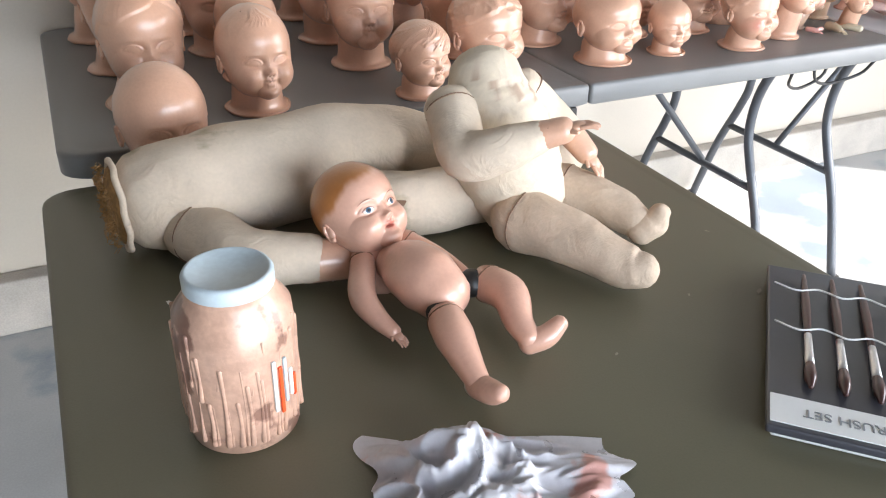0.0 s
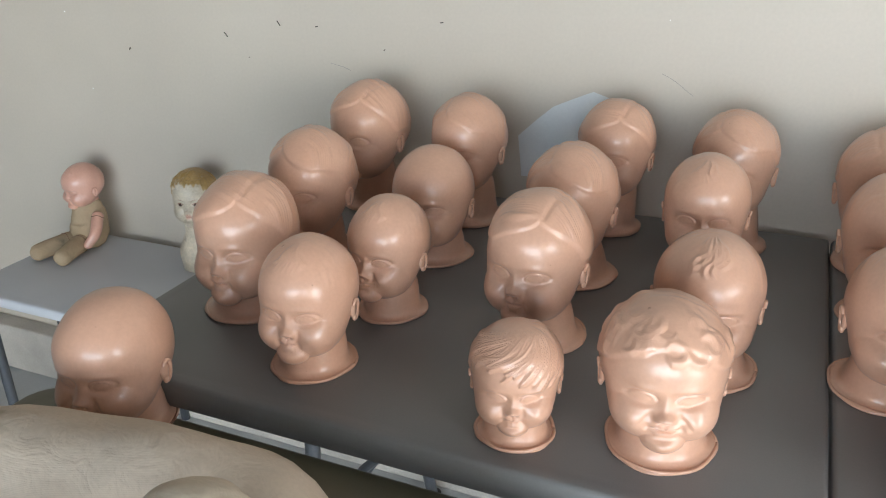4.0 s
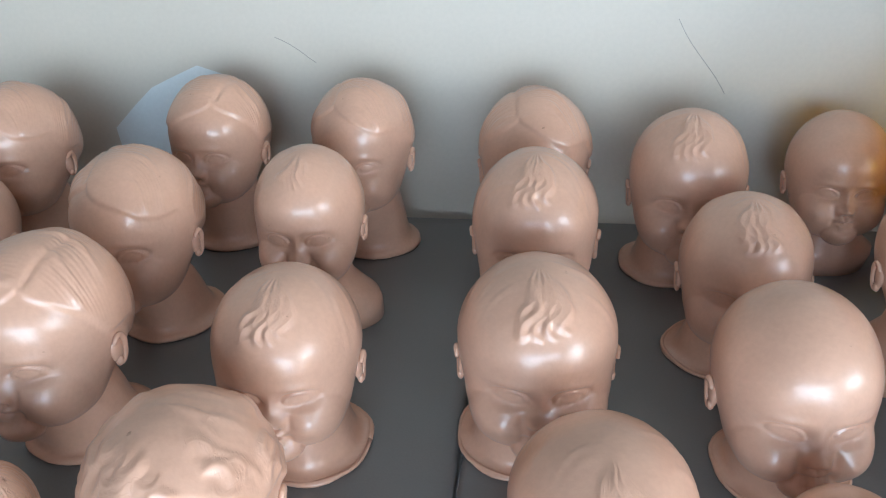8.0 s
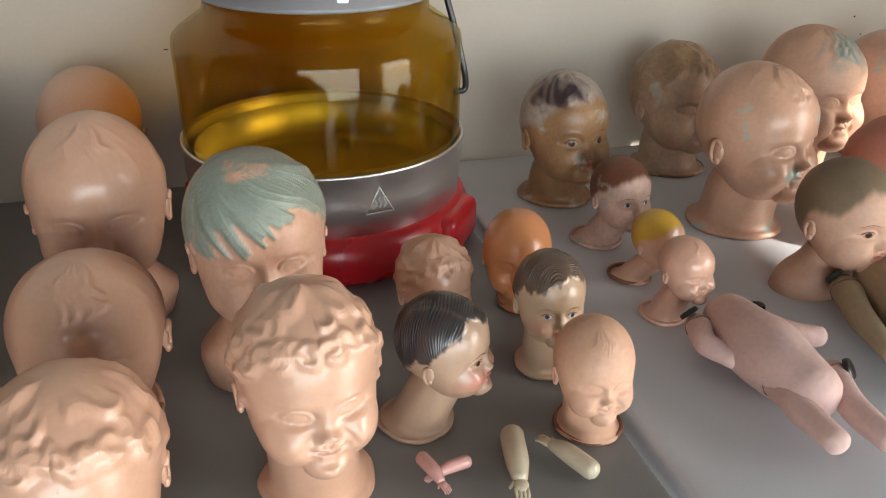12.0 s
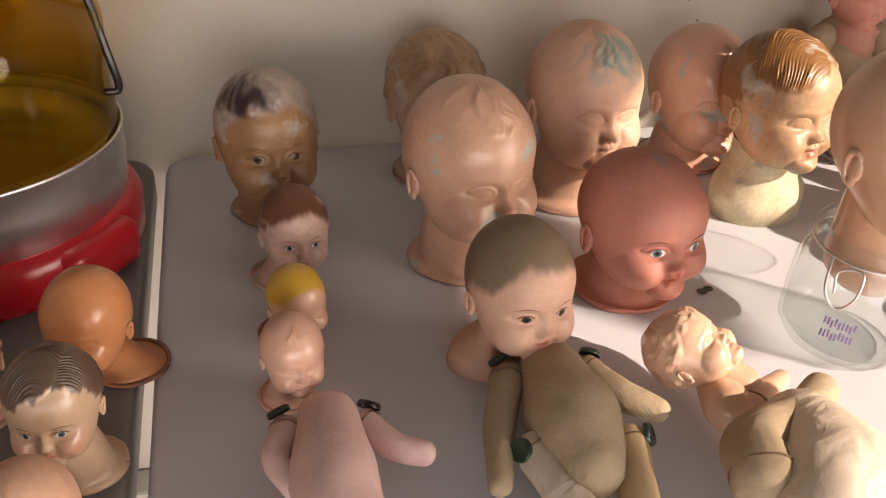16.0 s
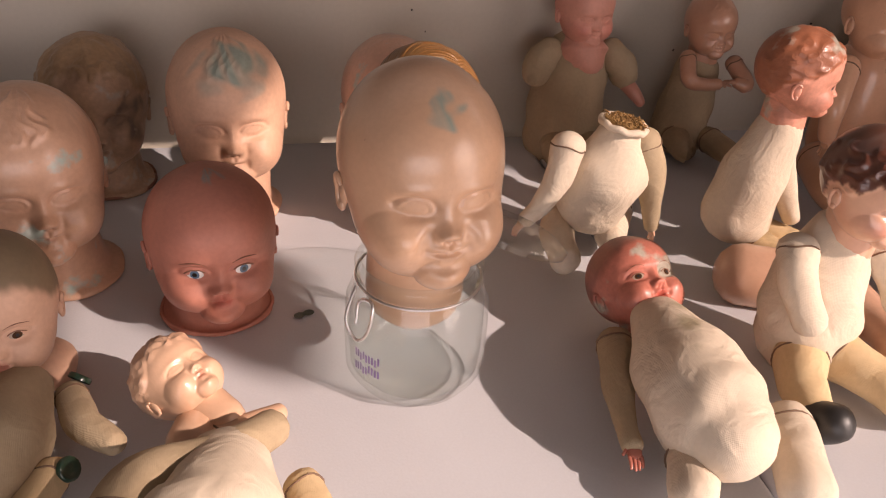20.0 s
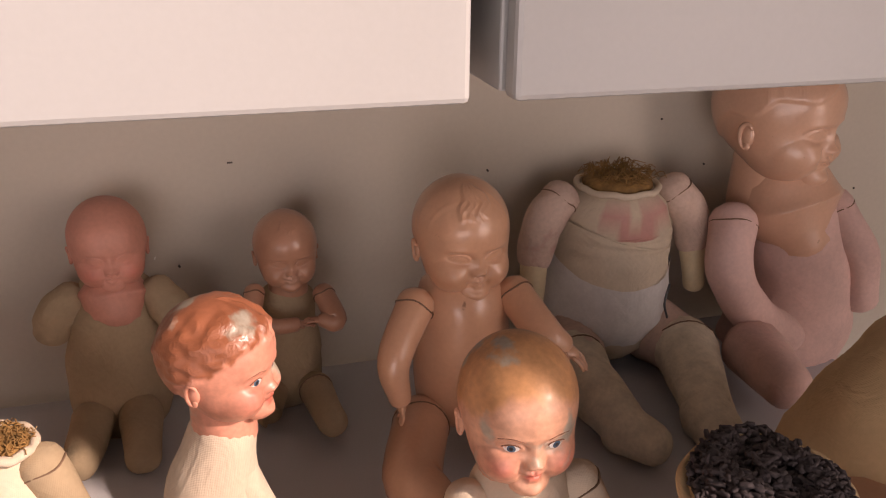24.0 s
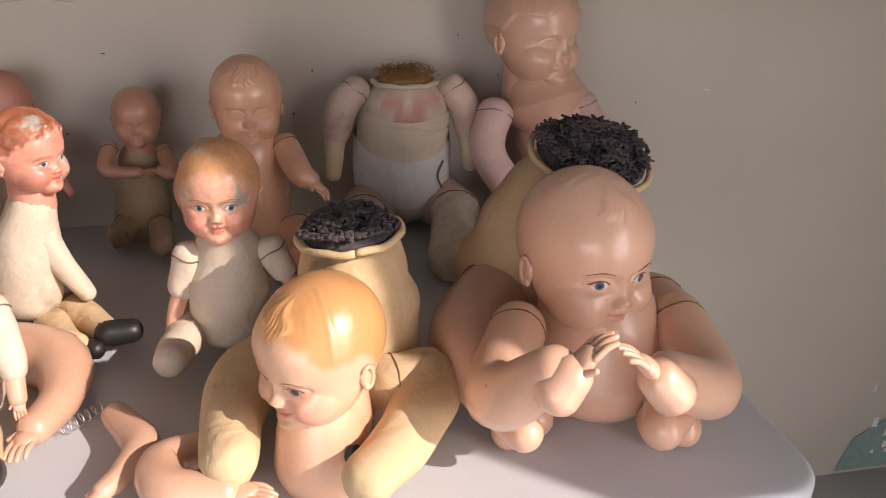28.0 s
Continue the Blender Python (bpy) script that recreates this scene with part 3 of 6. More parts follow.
def head_piece(shape, m, width, height, off=(0.0, 0.0), hair="bald", seed=0, skin=SKIN, haircol=None, blush=0.0, lips=0.0, eyes=None, mat="skin", plump=1.0, neck="flange", centre_z=None, res=1.0, mouth="calm", patch=None, tilt=0.0, neckskin=None):
    """One moulded doll's head looking along -y, standing on its neck at the origin of m, added to a shape."""
    rng = np.random.RandomState(seed + 11)
    turn, shift = np.array(m.to_3x3()), np.array(m.translation)
    W = width
    c = min(0.655 * W, 0.45 * height) if centre_z is None else 0.62 * W
    cz = height - c if centre_z is None else centre_z
    k = c / (0.62 * W)
    if width < 0.08:
        res *= 0.75
    nu, nv = int(148 * res), int(120 * res)
    s = np.linspace(-1, 1, nu, endpoint=False)
    uu = np.pi * np.sign(s) * np.abs(s) ** 1.55
    # rows lie closer together over the face than over the crown and the chin's underside
    q = np.linspace(-np.pi / 2, np.pi / 2, 400)
    dens = np.cumsum(1 + 1.6 * step(q, -1.15, -0.95) * step(-q, -1.05, -0.85))
    vv = np.interp(np.linspace(dens[0], dens[-1], nv), dens, q)
    u, v = np.meshgrid(uu, vv)
    n = np.stack([np.sin(u) * np.cos(v), -np.cos(u) * np.cos(v), np.sin(v)], -1)
    j = rng.rand(10) - 0.5
    ph = rng.rand(6) * 6.28
    # cranium, face, cheeks, chin and brow swell into one another
    lumps = [swell(n, (0, 0.05, 0.09), (0.50, 0.55, 0.53)), swell(n, (0, -0.10, -0.22), (0.405 + 0.02 * plump, 0.37, 0.375)),
             swell(n, (0, -0.35, -0.455 + 0.02 * j[0]), (0.15, 0.125, 0.125)), swell(n, (0, -0.26, 0.16), (0.33, 0.24, 0.24))]
    for f in (-1, 1):
        lumps.append(swell(n, (f * 0.195, -0.255, -0.265), (0.18, 0.165 + 0.014 * plump, 0.19)))
    sharp = 20.0
    rad = np.log(sum(np.exp(sharp * l) for l in lumps)) / sharp - 0.020
    pos = n * rad[..., None]
    X, Z = pos[..., 0], pos[..., 2]
    ax, front = np.abs(X), step(-pos[..., 1], 0.05, 0.22)

    def dab(x0, z0, sx, sz, mirrored=True):
        return np.exp(-(((ax if mirrored else X) - x0) / sx) ** 2 - ((Z - z0) / sz) ** 2)
    ez, ex = -0.085 + 0.02 * j[1], 0.172 + 0.012 * j[2]
    f = -0.060 * dab(ex - 0.01, ez, 0.105, 0.062) + 0.018 * dab(ex + 0.01, ez + 0.095, 0.12, 0.035) + 0.010 * dab(ex + 0.01, ez - 0.075, 0.09, 0.022)
    slant = (Z - ez) - 0.06 * (ax - ex)
    e = np.sqrt(((ax - ex) / 0.070) ** 2 + (slant / np.where(slant > 0, 0.042, 0.032)) ** 2)
    f += 0.044 * np.sqrt(np.clip(1 - (e / 1.05) ** 2, 0, 1)) + 0.019 * np.exp(-((e - 1.18) / 0.17) ** 2) * np.where(slant > 0, 1.3, 0.8) - 0.010 * np.exp(-((e - 1.62) / 0.18) ** 2) * (slant > 0)
    f += 0.020 * dab(0, ez - 0.035, 0.045, 0.075) + (0.074 + 0.02 * j[3]) * dab(0, ez - 0.128, 0.052, 0.044) + 0.036 * dab(0.052, ez - 0.142, 0.030, 0.030)
    f += -0.034 * dab(0.026, ez - 0.172, 0.018, 0.013) - 0.018 * dab(0.100, ez - 0.150, 0.024, 0.045)
    # full cheeks
    f += 0.034 * dab(0.235, ez - 0.185, 0.105, 0.100)
    mz = ez - 0.248
    mw = 0.064 if mouth != "smile" else 0.094
    bow = (1.4 if mouth == "smile" else -0.45) * X * X
    f += 0.026 * dab(0, mz, 0.105, 0.075)
    f += 0.024 * np.exp(-(X / mw) ** 4 - ((Z - bow - mz - 0.026 + 0.012 * np.exp(-(X / 0.016) ** 2)) / 0.019) ** 2) + 0.028 * np.exp(-(X / (mw * 0.8)) ** 4 - ((Z - bow - mz + 0.030) / 0.022) ** 2)
    f += -0.034 * np.exp(-(X / (mw * 1.1)) ** 4 - ((Z - bow - mz) / 0.011) ** 2) - 0.012 * dab(0, mz + 0.062, 0.015, 0.020)
    if mouth == "open":
        f += -0.07 * np.exp(-(X / 0.050) ** 2 - ((Z - mz) / 0.024) ** 2)
    f += -0.026 * dab(mw + 0.032, mz + (0.02 if mouth == "smile" else -0.008), 0.026, 0.035) - 0.034 * dab(0, mz - 0.078, 0.085, 0.024) + 0.030 * dab(0, mz - 0.150, 0.085, 0.060)
    if mouth == "smile":
        f += -0.016 * np.exp(-((ax - 0.105 - 0.6 * np.clip(mz + 0.15 - Z, -0.1, 0.3)) / 0.022) ** 2) * step(Z, mz - 0.02, mz + 0.03) * step(-Z, -mz - 0.15, -mz - 0.09)
    pos[..., 1] -= f * front
    # hair
    au = np.abs(u)
    line = 0.62 - 0.42 * step(au, 0.3, 1.3) - 0.85 * step(au, 1.5, 2.6) + 0.05 * np.sin(5 * u + seed)
    swept = {"combed": 1.0, "lock": 0.4, "wisps": 0.35, "waves": 0.8}.get(hair, 0.0)
    side = 1 if rng.rand() > 0.5 else -1
    if hair == "combed":
        # two smooth wings fall from the parting to the temples
        line = 0.86 - 0.46 * np.clip(np.abs(u - 0.38 * side) / 0.95, 0, 1) ** 0.7 - 0.30 * step(au, 1.2, 1.6) - 0.55 * step(au, 1.9, 2.7) + 0.025 * np.sin(6 * u + seed)
    cover = step(v, line - 0.035, line + 0.045)
    flat = n.reshape(-1, 3)
    tress, edge, comb = np.zeros(len(flat)), np.zeros(len(flat)), np.zeros((len(flat), 3))
    for path, wide, high in hair_strokes(hair, rng):
        near = np.nonzero(flat @ path[len(path) // 2] > 0.45)[0]
        d2 = 2 - 2 * (flat[near] @ path.T)
        at = d2.argmin(1) / (len(path) - 1)
        taper = np.clip(np.minimum(at * 3.5 + 0.12, (1 - at) * 2.6 + 0.40), 0, 1)
        rel = d2.min(1) / (wide * taper) ** 2
        h = high * (0.4 + 0.6 * taper) * np.clip(1 - rel, 0, 1) ** (0.5 if hair == "fringe" else 0.8)
        spot = d2.argmin(1)
        across = np.cross(path, np.gradient(path, axis=0))
        across /= np.linalg.norm(across, axis=1)[:, None] + 1e-9
        over = h > tress[near]
        comb[near[over], 0] = (((flat[near] - path[spot]) * across[spot]).sum(1) / wide)[over]
        comb[near[over], 1] = np.sqrt(np.clip(1 - rel, 0, 1))[over] * (0.7 if hair == "fringe" else 0.3)
        tress[near] = np.maximum(tress[near], h)
        edge[near] = np.maximum(edge[near], (rel < 1.3) * 1.0)
    tress, edge = tress.reshape(u.shape), edge.reshape(u.shape)
    for _ in range(2):
        tress = (2 * tress + np.roll(tress, 1, 1) + np.roll(tress, -1, 1)) / 4
        tress[1:-1] = (2 * tress[1:-1] + tress[2:] + tress[:-2]) / 4
        edge = (2 * edge + np.roll(edge, 1, 1) + np.roll(edge, -1, 1)) / 4
        edge[1:-1] = (2 * edge[1:-1] + edge[2:] + edge[:-2]) / 4
    tress = tress * 1.2
    edge = step(edge, 0.3, 0.7)
    base = {"curls": 0.020, "waves": 0.016, "fringe": 0.014, "combed": 0.018}.get(hair, 0.0)
    if swept:
        # strands comb away from the parting, in broad ridges and finer ones
        d = np.abs(n[..., 0] - 0.30 * side)
        p = n[..., 1] - 0.42 * d + 0.62 * d * d + 0.035 * np.sin(7 * d + ph[0]) + 0.02 * np.sin(5 * n[..., 2] + 9 * n[..., 1] + ph[2])
        own = 0.55 + 0.45 * np.sin(6 * n[..., 0] + 5 * n[..., 1] + ph[4])
        deep = step(v, line - 0.02, line + 0.22) * swept
        tress = np.maximum(tress, deep * own * (0.009 * np.sin(17 * p + 1.2 * np.sin(4 * d + ph[5]) + ph[1]) + 0.008 * np.sin(41 * p + 2.4 * np.sin(6 * d + ph[2]) + ph[3])))
        if hair == "combed":
            tress = tress - 0.015 * np.exp(-((n[..., 0] - 0.30 * side) / 0.035) ** 2) * step(v, 0.78, 0.95) * step(-n[..., 1], -0.55, -0.2)
            comb = np.stack([p * 17, deep * own * (0.4 if haircol is None else 1.3), 0 * p], -1).reshape(-1, 3)
    if hair == "fringe":
        cover = np.maximum(edge, step(v, line + 0.25, line + 0.35))
    rise = tress + base * cover + 0.003 * np.sin(3 * u + ph[3]) * np.sin(4 * v + ph[4]) * np.cos(v) + 0.0015 * np.sin(9 * n[..., 0] + ph[1]) * np.sin(8 * n[..., 2] + ph[0])
    pos = (pos + n * rise[..., None]) * W
    pos[..., 2] *= k
    col = np.ones(u.shape + (3,)) * np.array(skin)
    hx, hy, hz = n[..., 0], n[..., 1], n[..., 2]
    if haircol is not None:
        soft = 0.03 if base else 0.10
        ragged = step(v + (0.05 * np.sin(14 * u + ph[0]) + 0.035 * np.sin(31 * u + ph[1])) * (1.0 if base else 0.35), line - soft, line + 0.02 + soft) if hair != "fringe" else cover
        mix = (ragged * np.clip(0.95 + 8 * (tress if base else 0.02), 0, 1))[..., None]
        col = col * (1 - mix) + np.array(haircol) * mix
    if blush:
        w = (blush * front * dab(0.25, ez - 0.17, 0.13, 0.11))[..., None]
        col = col * (1 - w) + np.array((0.62, 0.16, 0.12)) * w
    if lips:
        w = (lips * front * np.clip(1.6 * np.exp(-(X / mw) ** 4 - ((Z - bow - mz) / 0.045) ** 2), 0, 1))[..., None]
        col = col * (1 - w) + np.array((0.50, 0.07, 0.05)) * w
    if patch is not None:
        pu, pv, su, sv, pc = patch[:5]
        w = np.clip(2.6 * bump(u + 0.16 * np.sin(9 * v + 3 * np.sin(5 * u)), v + 0.10 * np.sin(8 * u + 2 * np.sin(11 * v)), pu, pv, su, sv) - 0.7, 0, 1)[..., None]
        w = w * np.clip(0.85 + 0.25 * np.sin(9 * v + 11 * u + 3 * np.sin(6 * u)), 0, 1)[..., None]
        if len(patch) > 5:
            w = patch[5] * bump(u, v, pu, pv, su, sv)[..., None]
        col = col * (1 - w) + np.array(pc) * w
    ct, st = math.cos(radians(tilt)), math.sin(radians(tilt))
    pos = pos @ np.array(((1, 0, 0), (0, ct, -st), (0, st, ct))) + np.array((0, 0, cz))

    def put(verts, faces, name, colour=skin, comb=None):
        pts = np.array([tuple(p) for p in verts]) if not isinstance(verts, np.ndarray) else verts.reshape(-1, 3)
        shape.add(pts @ turn.T + shift, faces, name, colour, comb)
    put(pos, grid_faces(nv, nu), mat, col.reshape(-1, 3), comb)
    # ears: a rim, a lobe and the hollow between them
    for side in (-1, 1):
        at = np.array((side * 0.458 * W, 0.045 * W, cz - 0.115 * W))
        rim = []
        for i in range(11):
            t = -1.5 + 3.9 * i / 10
            rim.append((at[0] + side * (0.014 + 0.016 * math.sin(max(t, 0))) * W, at[1] + 0.060 * W * math.cos(t), at[2] + 0.105 * W * math.sin(t), 0.022 * W * (1.1 - 0.2 * abs(t - 0.4))))
        put(*tube(rim, sides=8, steps=2), mat)
        put(*ball(at - (side * 0.006 * W, 0, 0), (0.030 * W, 0.062 * W, 0.10 * W), 7, 10), mat)
        put(*ball(at + (side * 0.006 * W, -0.008 * W, -0.085 * W), (0.024 * W, 0.034 * W, 0.038 * W), 6, 8), mat)
    low = cz - c
    if neck == "flange":
        top = max(low, 0.012) + 0.42 * c
        prof = [(0.0, 0.003), (0.40, 0.0), (0.432, 0.012), (0.440, 0.045), (0.434, 0.085), (0.398, 0.105), (0.362, 0.135), (0.344, 0.22), (0.336, 0.36), (0.332, 0.55), (0.318, 0.80), (0.28, 1.0)]
        ring, segs = [], 40
        for r, h in prof:
            for i in range(segs):
                t = 2 * math.pi * i / segs
                w = 1 + 0.025 * math.sin(3 * t + seed) + 0.012 * math.sin(7 * t + 2 * seed)
                ring.append((r * W * w * math.cos(t) + off[0] * (1 - h), r * W * 1.03 * w * math.sin(t) + 0.04 * W + off[1] * (1 - h), h * top * (1 + 0.12 * (1 - h) * math.sin(2 * t + seed) * (h > 0.04))))
        put(ring, grid_faces(len(prof), segs), mat)
        # the rough bottom edge of the hollow neck, dark on every third head
        edge_ring = [((0.425 + 0.012 * math.sin(5 * t + seed)) * W * math.cos(t) + off[0], 1.03 * 0.425 * W * math.sin(t) + 0.04 * W + off[1], 0.0035, 0.0022) for t in np.linspace(0, 2 * math.pi, 41)]
        put(*tube(edge_ring, sides=6, steps=1, caps=False), "line" if seed % 3 == 0 else mat)
    elif neck == "bust":
        top = max(low, 0.012) + 0.40 * c
        prof = [(0.50, 0.38, 0.0), (0.525, 0.38, 0.30), (0.515, 0.36, 0.42), (0.42, 0.33, 0.55), (0.325, 0.31, 0.70), (0.30, 0.30, 1.0)]
        ring, segs = [], 40
        for rx, ry, h in prof:
            for i in range(segs):
                t = 2 * math.pi * i / segs
                ring.append((rx * W * math.cos(t) + off[0] * (1 - h), ry * W * math.sin(t) + 0.03 * W + off[1] * (1 - h), h * top * (1 - (0.15 * (1 - h) * math.cos(2 * t) if h else 0))))
        put(ring, grid_faces(len(prof), segs) + [tuple(range(segs))[::-1]], mat, neckskin or skin)
    elif neck == "stub":
        put(*tube([(0, 0.04 * W, cz - c * 1.3, 0.31 * W), (0, 0.04 * W, cz - c * 0.6, 0.30 * W)], sides=20), mat)
    if eyes:
        facing = (n[..., 1] < -0.1)

        def surface(x0, z0, out):
            gap = np.where(facing, (X - x0) ** 2 + (Z - z0) ** 2, 9)
            i, l = np.unravel_index(gap.argmin(), gap.shape)
            way = Vector((x0 * 1.1, -0.5, (z0 - 0.02) * 0.5)).normalized()
            way = Vector((way.x, way.y * ct, way.z - way.y * st)).normalized()
            p = Vector(pos[i, l]) + Vector(((x0 - X[i, l]) * W, 0, (z0 - Z[i, l]) * W * k))
            return p + way * out * W, way
        for side in (-1, 1):
            p, nrm = surface(side * ex, ez, 0.0)
            right = Vector((0, 0, 1)).cross(nrm).normalized()
            up = nrm.cross(right)
            for rx, ry, lift, name in ((0.062, 0.034, 0.005, "eyewhite" if eyes == "blue" else "ivory"), (0.034 if eyes == "blue" else 0.040, 0.033, 0.0075, eyes), (0.017, 0.017, 0.0100, "black")):
                disc = [p + nrm * lift * W]
                for rr in (0.5, 1.0):
                    for t in range(20):
                        g = 2 * math.pi * t / 20
                        disc.append(p + nrm * (lift - 2.2 * ((rx * rr * math.cos(g)) ** 2 + (ry * rr * math.sin(g)) ** 2)) * W + right * rx * rr * W * math.cos(g) + up * ry * rr * W * math.sin(g))
                fc = [(0, 1 + t, 1 + (t + 1) % 20) for t in range(20)] + [(1 + t, 21 + t, 21 + (t + 1) % 20, 1 + (t + 1) % 20) for t in range(20)]
                put([tuple(d) for d in disc], fc, name)
            lash, brow = [], []
            for t in np.linspace(-1, 1, 9):
                p2, n2 = surface(side * ex + 0.068 * t, ez + 0.037 - 0.028 * t * t, 0.003)
                lash.append((*p2, 0.0055 * W))
                p3, n3 = surface(side * (ex + 0.012) + 0.092 * t, ez + 0.115 - 0.028 * t * t, 0.001)
                brow.append((*p3, 0.0045 * W * (1.1 - 0.6 * abs(t))))
            put(*tube(lash, sides=6, steps=2), "line")
            put(*tube(brow, sides=6, steps=2), "line")
    return pos, cz


def finish(shape, name, label, category, group=""):
    ob = new(name, shape.mesh(name))
    return tagged(ob, label, category, group)


def hand_piece(shape, at, way, size, mat="skin", skin=SKIN, up=(0, 0, 1)):
    """A moulded hand: palm, four fingers and a thumb, along a direction."""
    way = Vector(way).normalized()
    side = way.cross(Vector(up)).normalized()
    top = side.cross(way)
    at = Vector(at)
    rot = Matrix((side, way, top)).transposed()
    shape.add(*ball(at + way * size * 0.35, (size * 0.34, size * 0.45, size * 0.20), 8, 12, rot), mat, skin)
    for k in range(4):
        o = at + side * size * (0.26 - 0.17 * k) + way * size * 0.6
        ln = size * (0.52, 0.6, 0.56, 0.42)[k]
        shape.add(*tube([(*o, size * 0.085), (*(o + way * ln * 0.6 - top * size * 0.04), size * 0.08), (*(o + way * ln - top * size * 0.16), size * 0.065)], sides=8, steps=3), mat, skin)
    o = at + side * size * 0.3 + way * size * 0.2
    shape.add(*tube([(*o, size * 0.10), (*(o + side * size * 0.18 + way * size * 0.25 - top * 0.05 * size), size * 0.075)], sides=8, steps=3), mat, skin)


# ---- the room ----
FLOOR, TOP = 0.0, 0.74
OLIVE = TOP - 0.045


def wall_box(name, lo, hi, mat, label="", category="", kind="structure"):
    bm = box_bm(*(h - l for l, h in zip(lo, hi)), at=tuple((l + h) / 2 for l, h in zip(lo, hi)))
    ob = part(name, bm, mat)
    return tagged(ob, label, category, kind=kind)


wall_box("ground", (-400, -400, FLOOR - 0.4), (400, 400, FLOOR - 0.1), "asphalt", "pale driveway outside the garage", "ground")
wall_box("floor", (-3.4, -4.2, FLOOR - 0.1), (3.77, 0.2, FLOOR), "floor", "blue-grey painted concrete garage floor, worn pale", "floor")
wall_box("wall_north", (-3.4, 0, FLOOR), (3.77, 0.15, 3.0), "wall", "beige painted garage wall with scuffs and specks", "wall")
wall_box("wall_west", (-3.4, -4.2, FLOOR), (-3.25, 0, 3.0), "garage", "unseen garage wall, coloured dark to cut bounced light", "wall")
wall_box("wall_east", (3.62, -1.74, FLOOR), (3.77, 0, 3.0), "sidewall", "cream painted side wall with chipped corner", "wall")
wall_box("wall_east", (3.62, -4.2, FLOOR), (3.77, -4.0, 3.0), "sidewall", "plain cream garage wall", "wall")
wall_box("wall_east", (3.62, -4.0, 2.77), (3.77, -1.74, 3.0), "sidewall", "lintel over the garage opening", "wall")
wall_box("wall_south", (-3.25, -4.2, FLOOR), (-1.2, -4.05, 3.0), "garage", "unseen garage wall, coloured dark to cut bounced light", "wall")
wall_box("wall_south", (2.2, -4.2, FLOOR), (3.62, -4.05, 3.0), "garage", "unseen garage wall, coloured dark to cut bounced light", "wall")
wall_box("wall_south", (-1.2, -4.2, 2.1), (2.2, -4.05, 3.0), "garage", "unseen dark wall above the garage door opening", "wall")
# added block out of view: keeps the sun off the jar head's crown
wall_box("sun_blocker", (3.70, -2.50, 2.56), (3.75, -2.32, 2.77), "garage", "unseen block added to shade the head in the jar", "bracket")
wall_box("ceiling", (-3.4, -4.2, 3.0), (3.77, 0.15, 3.1), "ceiling", "unseen garage ceiling, coloured dark to cut bounced light", "ceiling")
bm = box_bm(6.30, 0.06, 0.150, 0.008, at=(-0.10, -0.03, FLOOR + 0.075))
tagged(part("trim", bm, "concrete"), "raw concrete kerb along the wall foot", "kerb", kind="structure")
# pale filled patch and scuffs on the wall
ring = [(-0.56, 0.78), (-0.568, 0.86), (-0.53, 0.896), (-0.50, 0.922), (-0.47, 0.936), (-0.426, 0.955), (-0.38, 0.94), (-0.36, 0.88), (-0.36, 0.78)]
bm = bmesh.new()
bm.faces.new([bm.verts.new((x, -0.003, z)) for x, z in ring])
tagged(part("wall_patch", bm, "filler"), "irregular patch of pale filler on the wall", "patch", kind="structure")
rng = random.Random(5)
for n in range(70):
    x, z, ln = rng.uniform(-1.7, 3.4), rng.uniform(0.85, 1.35), rng.choice((0.002, 0.002, 0.003, 0.006, 0.012))
    bm = box_bm(ln, 0.002, rng.uniform(0.001, 0.0025), at=(0, 0, 0))
    tagged(part("scuff", bm, "speck" if rng.random() < 0.75 else "whitespeck", m=pose(x, -0.001, z, 0, rng.uniform(0, 180), 0)), "small scuff on the painted wall", "scuff", "wall scuffs", "structure")
for n in range(22):
    x, z, ln = rng.uniform(-1.4, 3.2), rng.uniform(0.95, 1.5), rng.uniform(0.03, 0.12)
    pts = [(ln * (k / 6 - 0.5), 0.0, 0.004 * math.sin(k * 0.7 + n) * ln * 8, 0.0005) for k in range(7)]
    tagged(part("scratch", tube(pts, sides=5, steps=2), rng.choice(("scratch", "scratch", "filler")), m=pose(x, -0.0003, z, 0, rng.choice((35, 60, 80, 10)) + rng.uniform(-10, 10), 0)), "long faint scratch on the painted wall", "scratch", "wall scuffs", "structure")
# worn inner corner at the right
for n in range(34):
    z = rng.uniform(0.0, 1.15)
    bm = box_bm(rng.uniform(0.004, 0.012), 0.003, rng.uniform(0.004, 0.03))
    tagged(part("paint_chip", bm, rng.choice(("whitespeck", "whitespeck", "teal")), m=pose(3.615 - abs(rng.gauss(0, 0.05)), -0.002, z)), "chipped paint by the wall corner", "paint chip", "paint chips", "structure")
bm = bmesh.new()
bm.faces.new([bm.verts.new(p) for p in ((3.46, -0.003, 0.01), (3.60, -0.003, 0.01), (3.60, -0.003, 0.17), (3.54, -0.003, 0.13), (3.49, -0.003, 0.10))])
tagged(part("paint_chip", bm, "teal"), "bare teal undercoat where paint has peeled", "paint chip", kind="structure")
bm = bmesh.new()
bm.faces.new([bm.verts.new(p) for p in ((3.565, -0.006, 0.10), (3.617, -0.006, 0.12), (3.617, -0.006, 0.26), (3.600, -0.006, 0.31))])
tagged(part("paint_chip", bm, "whitespeck"), "white plaster bared at the wall corner", "paint chip", kind="structure")


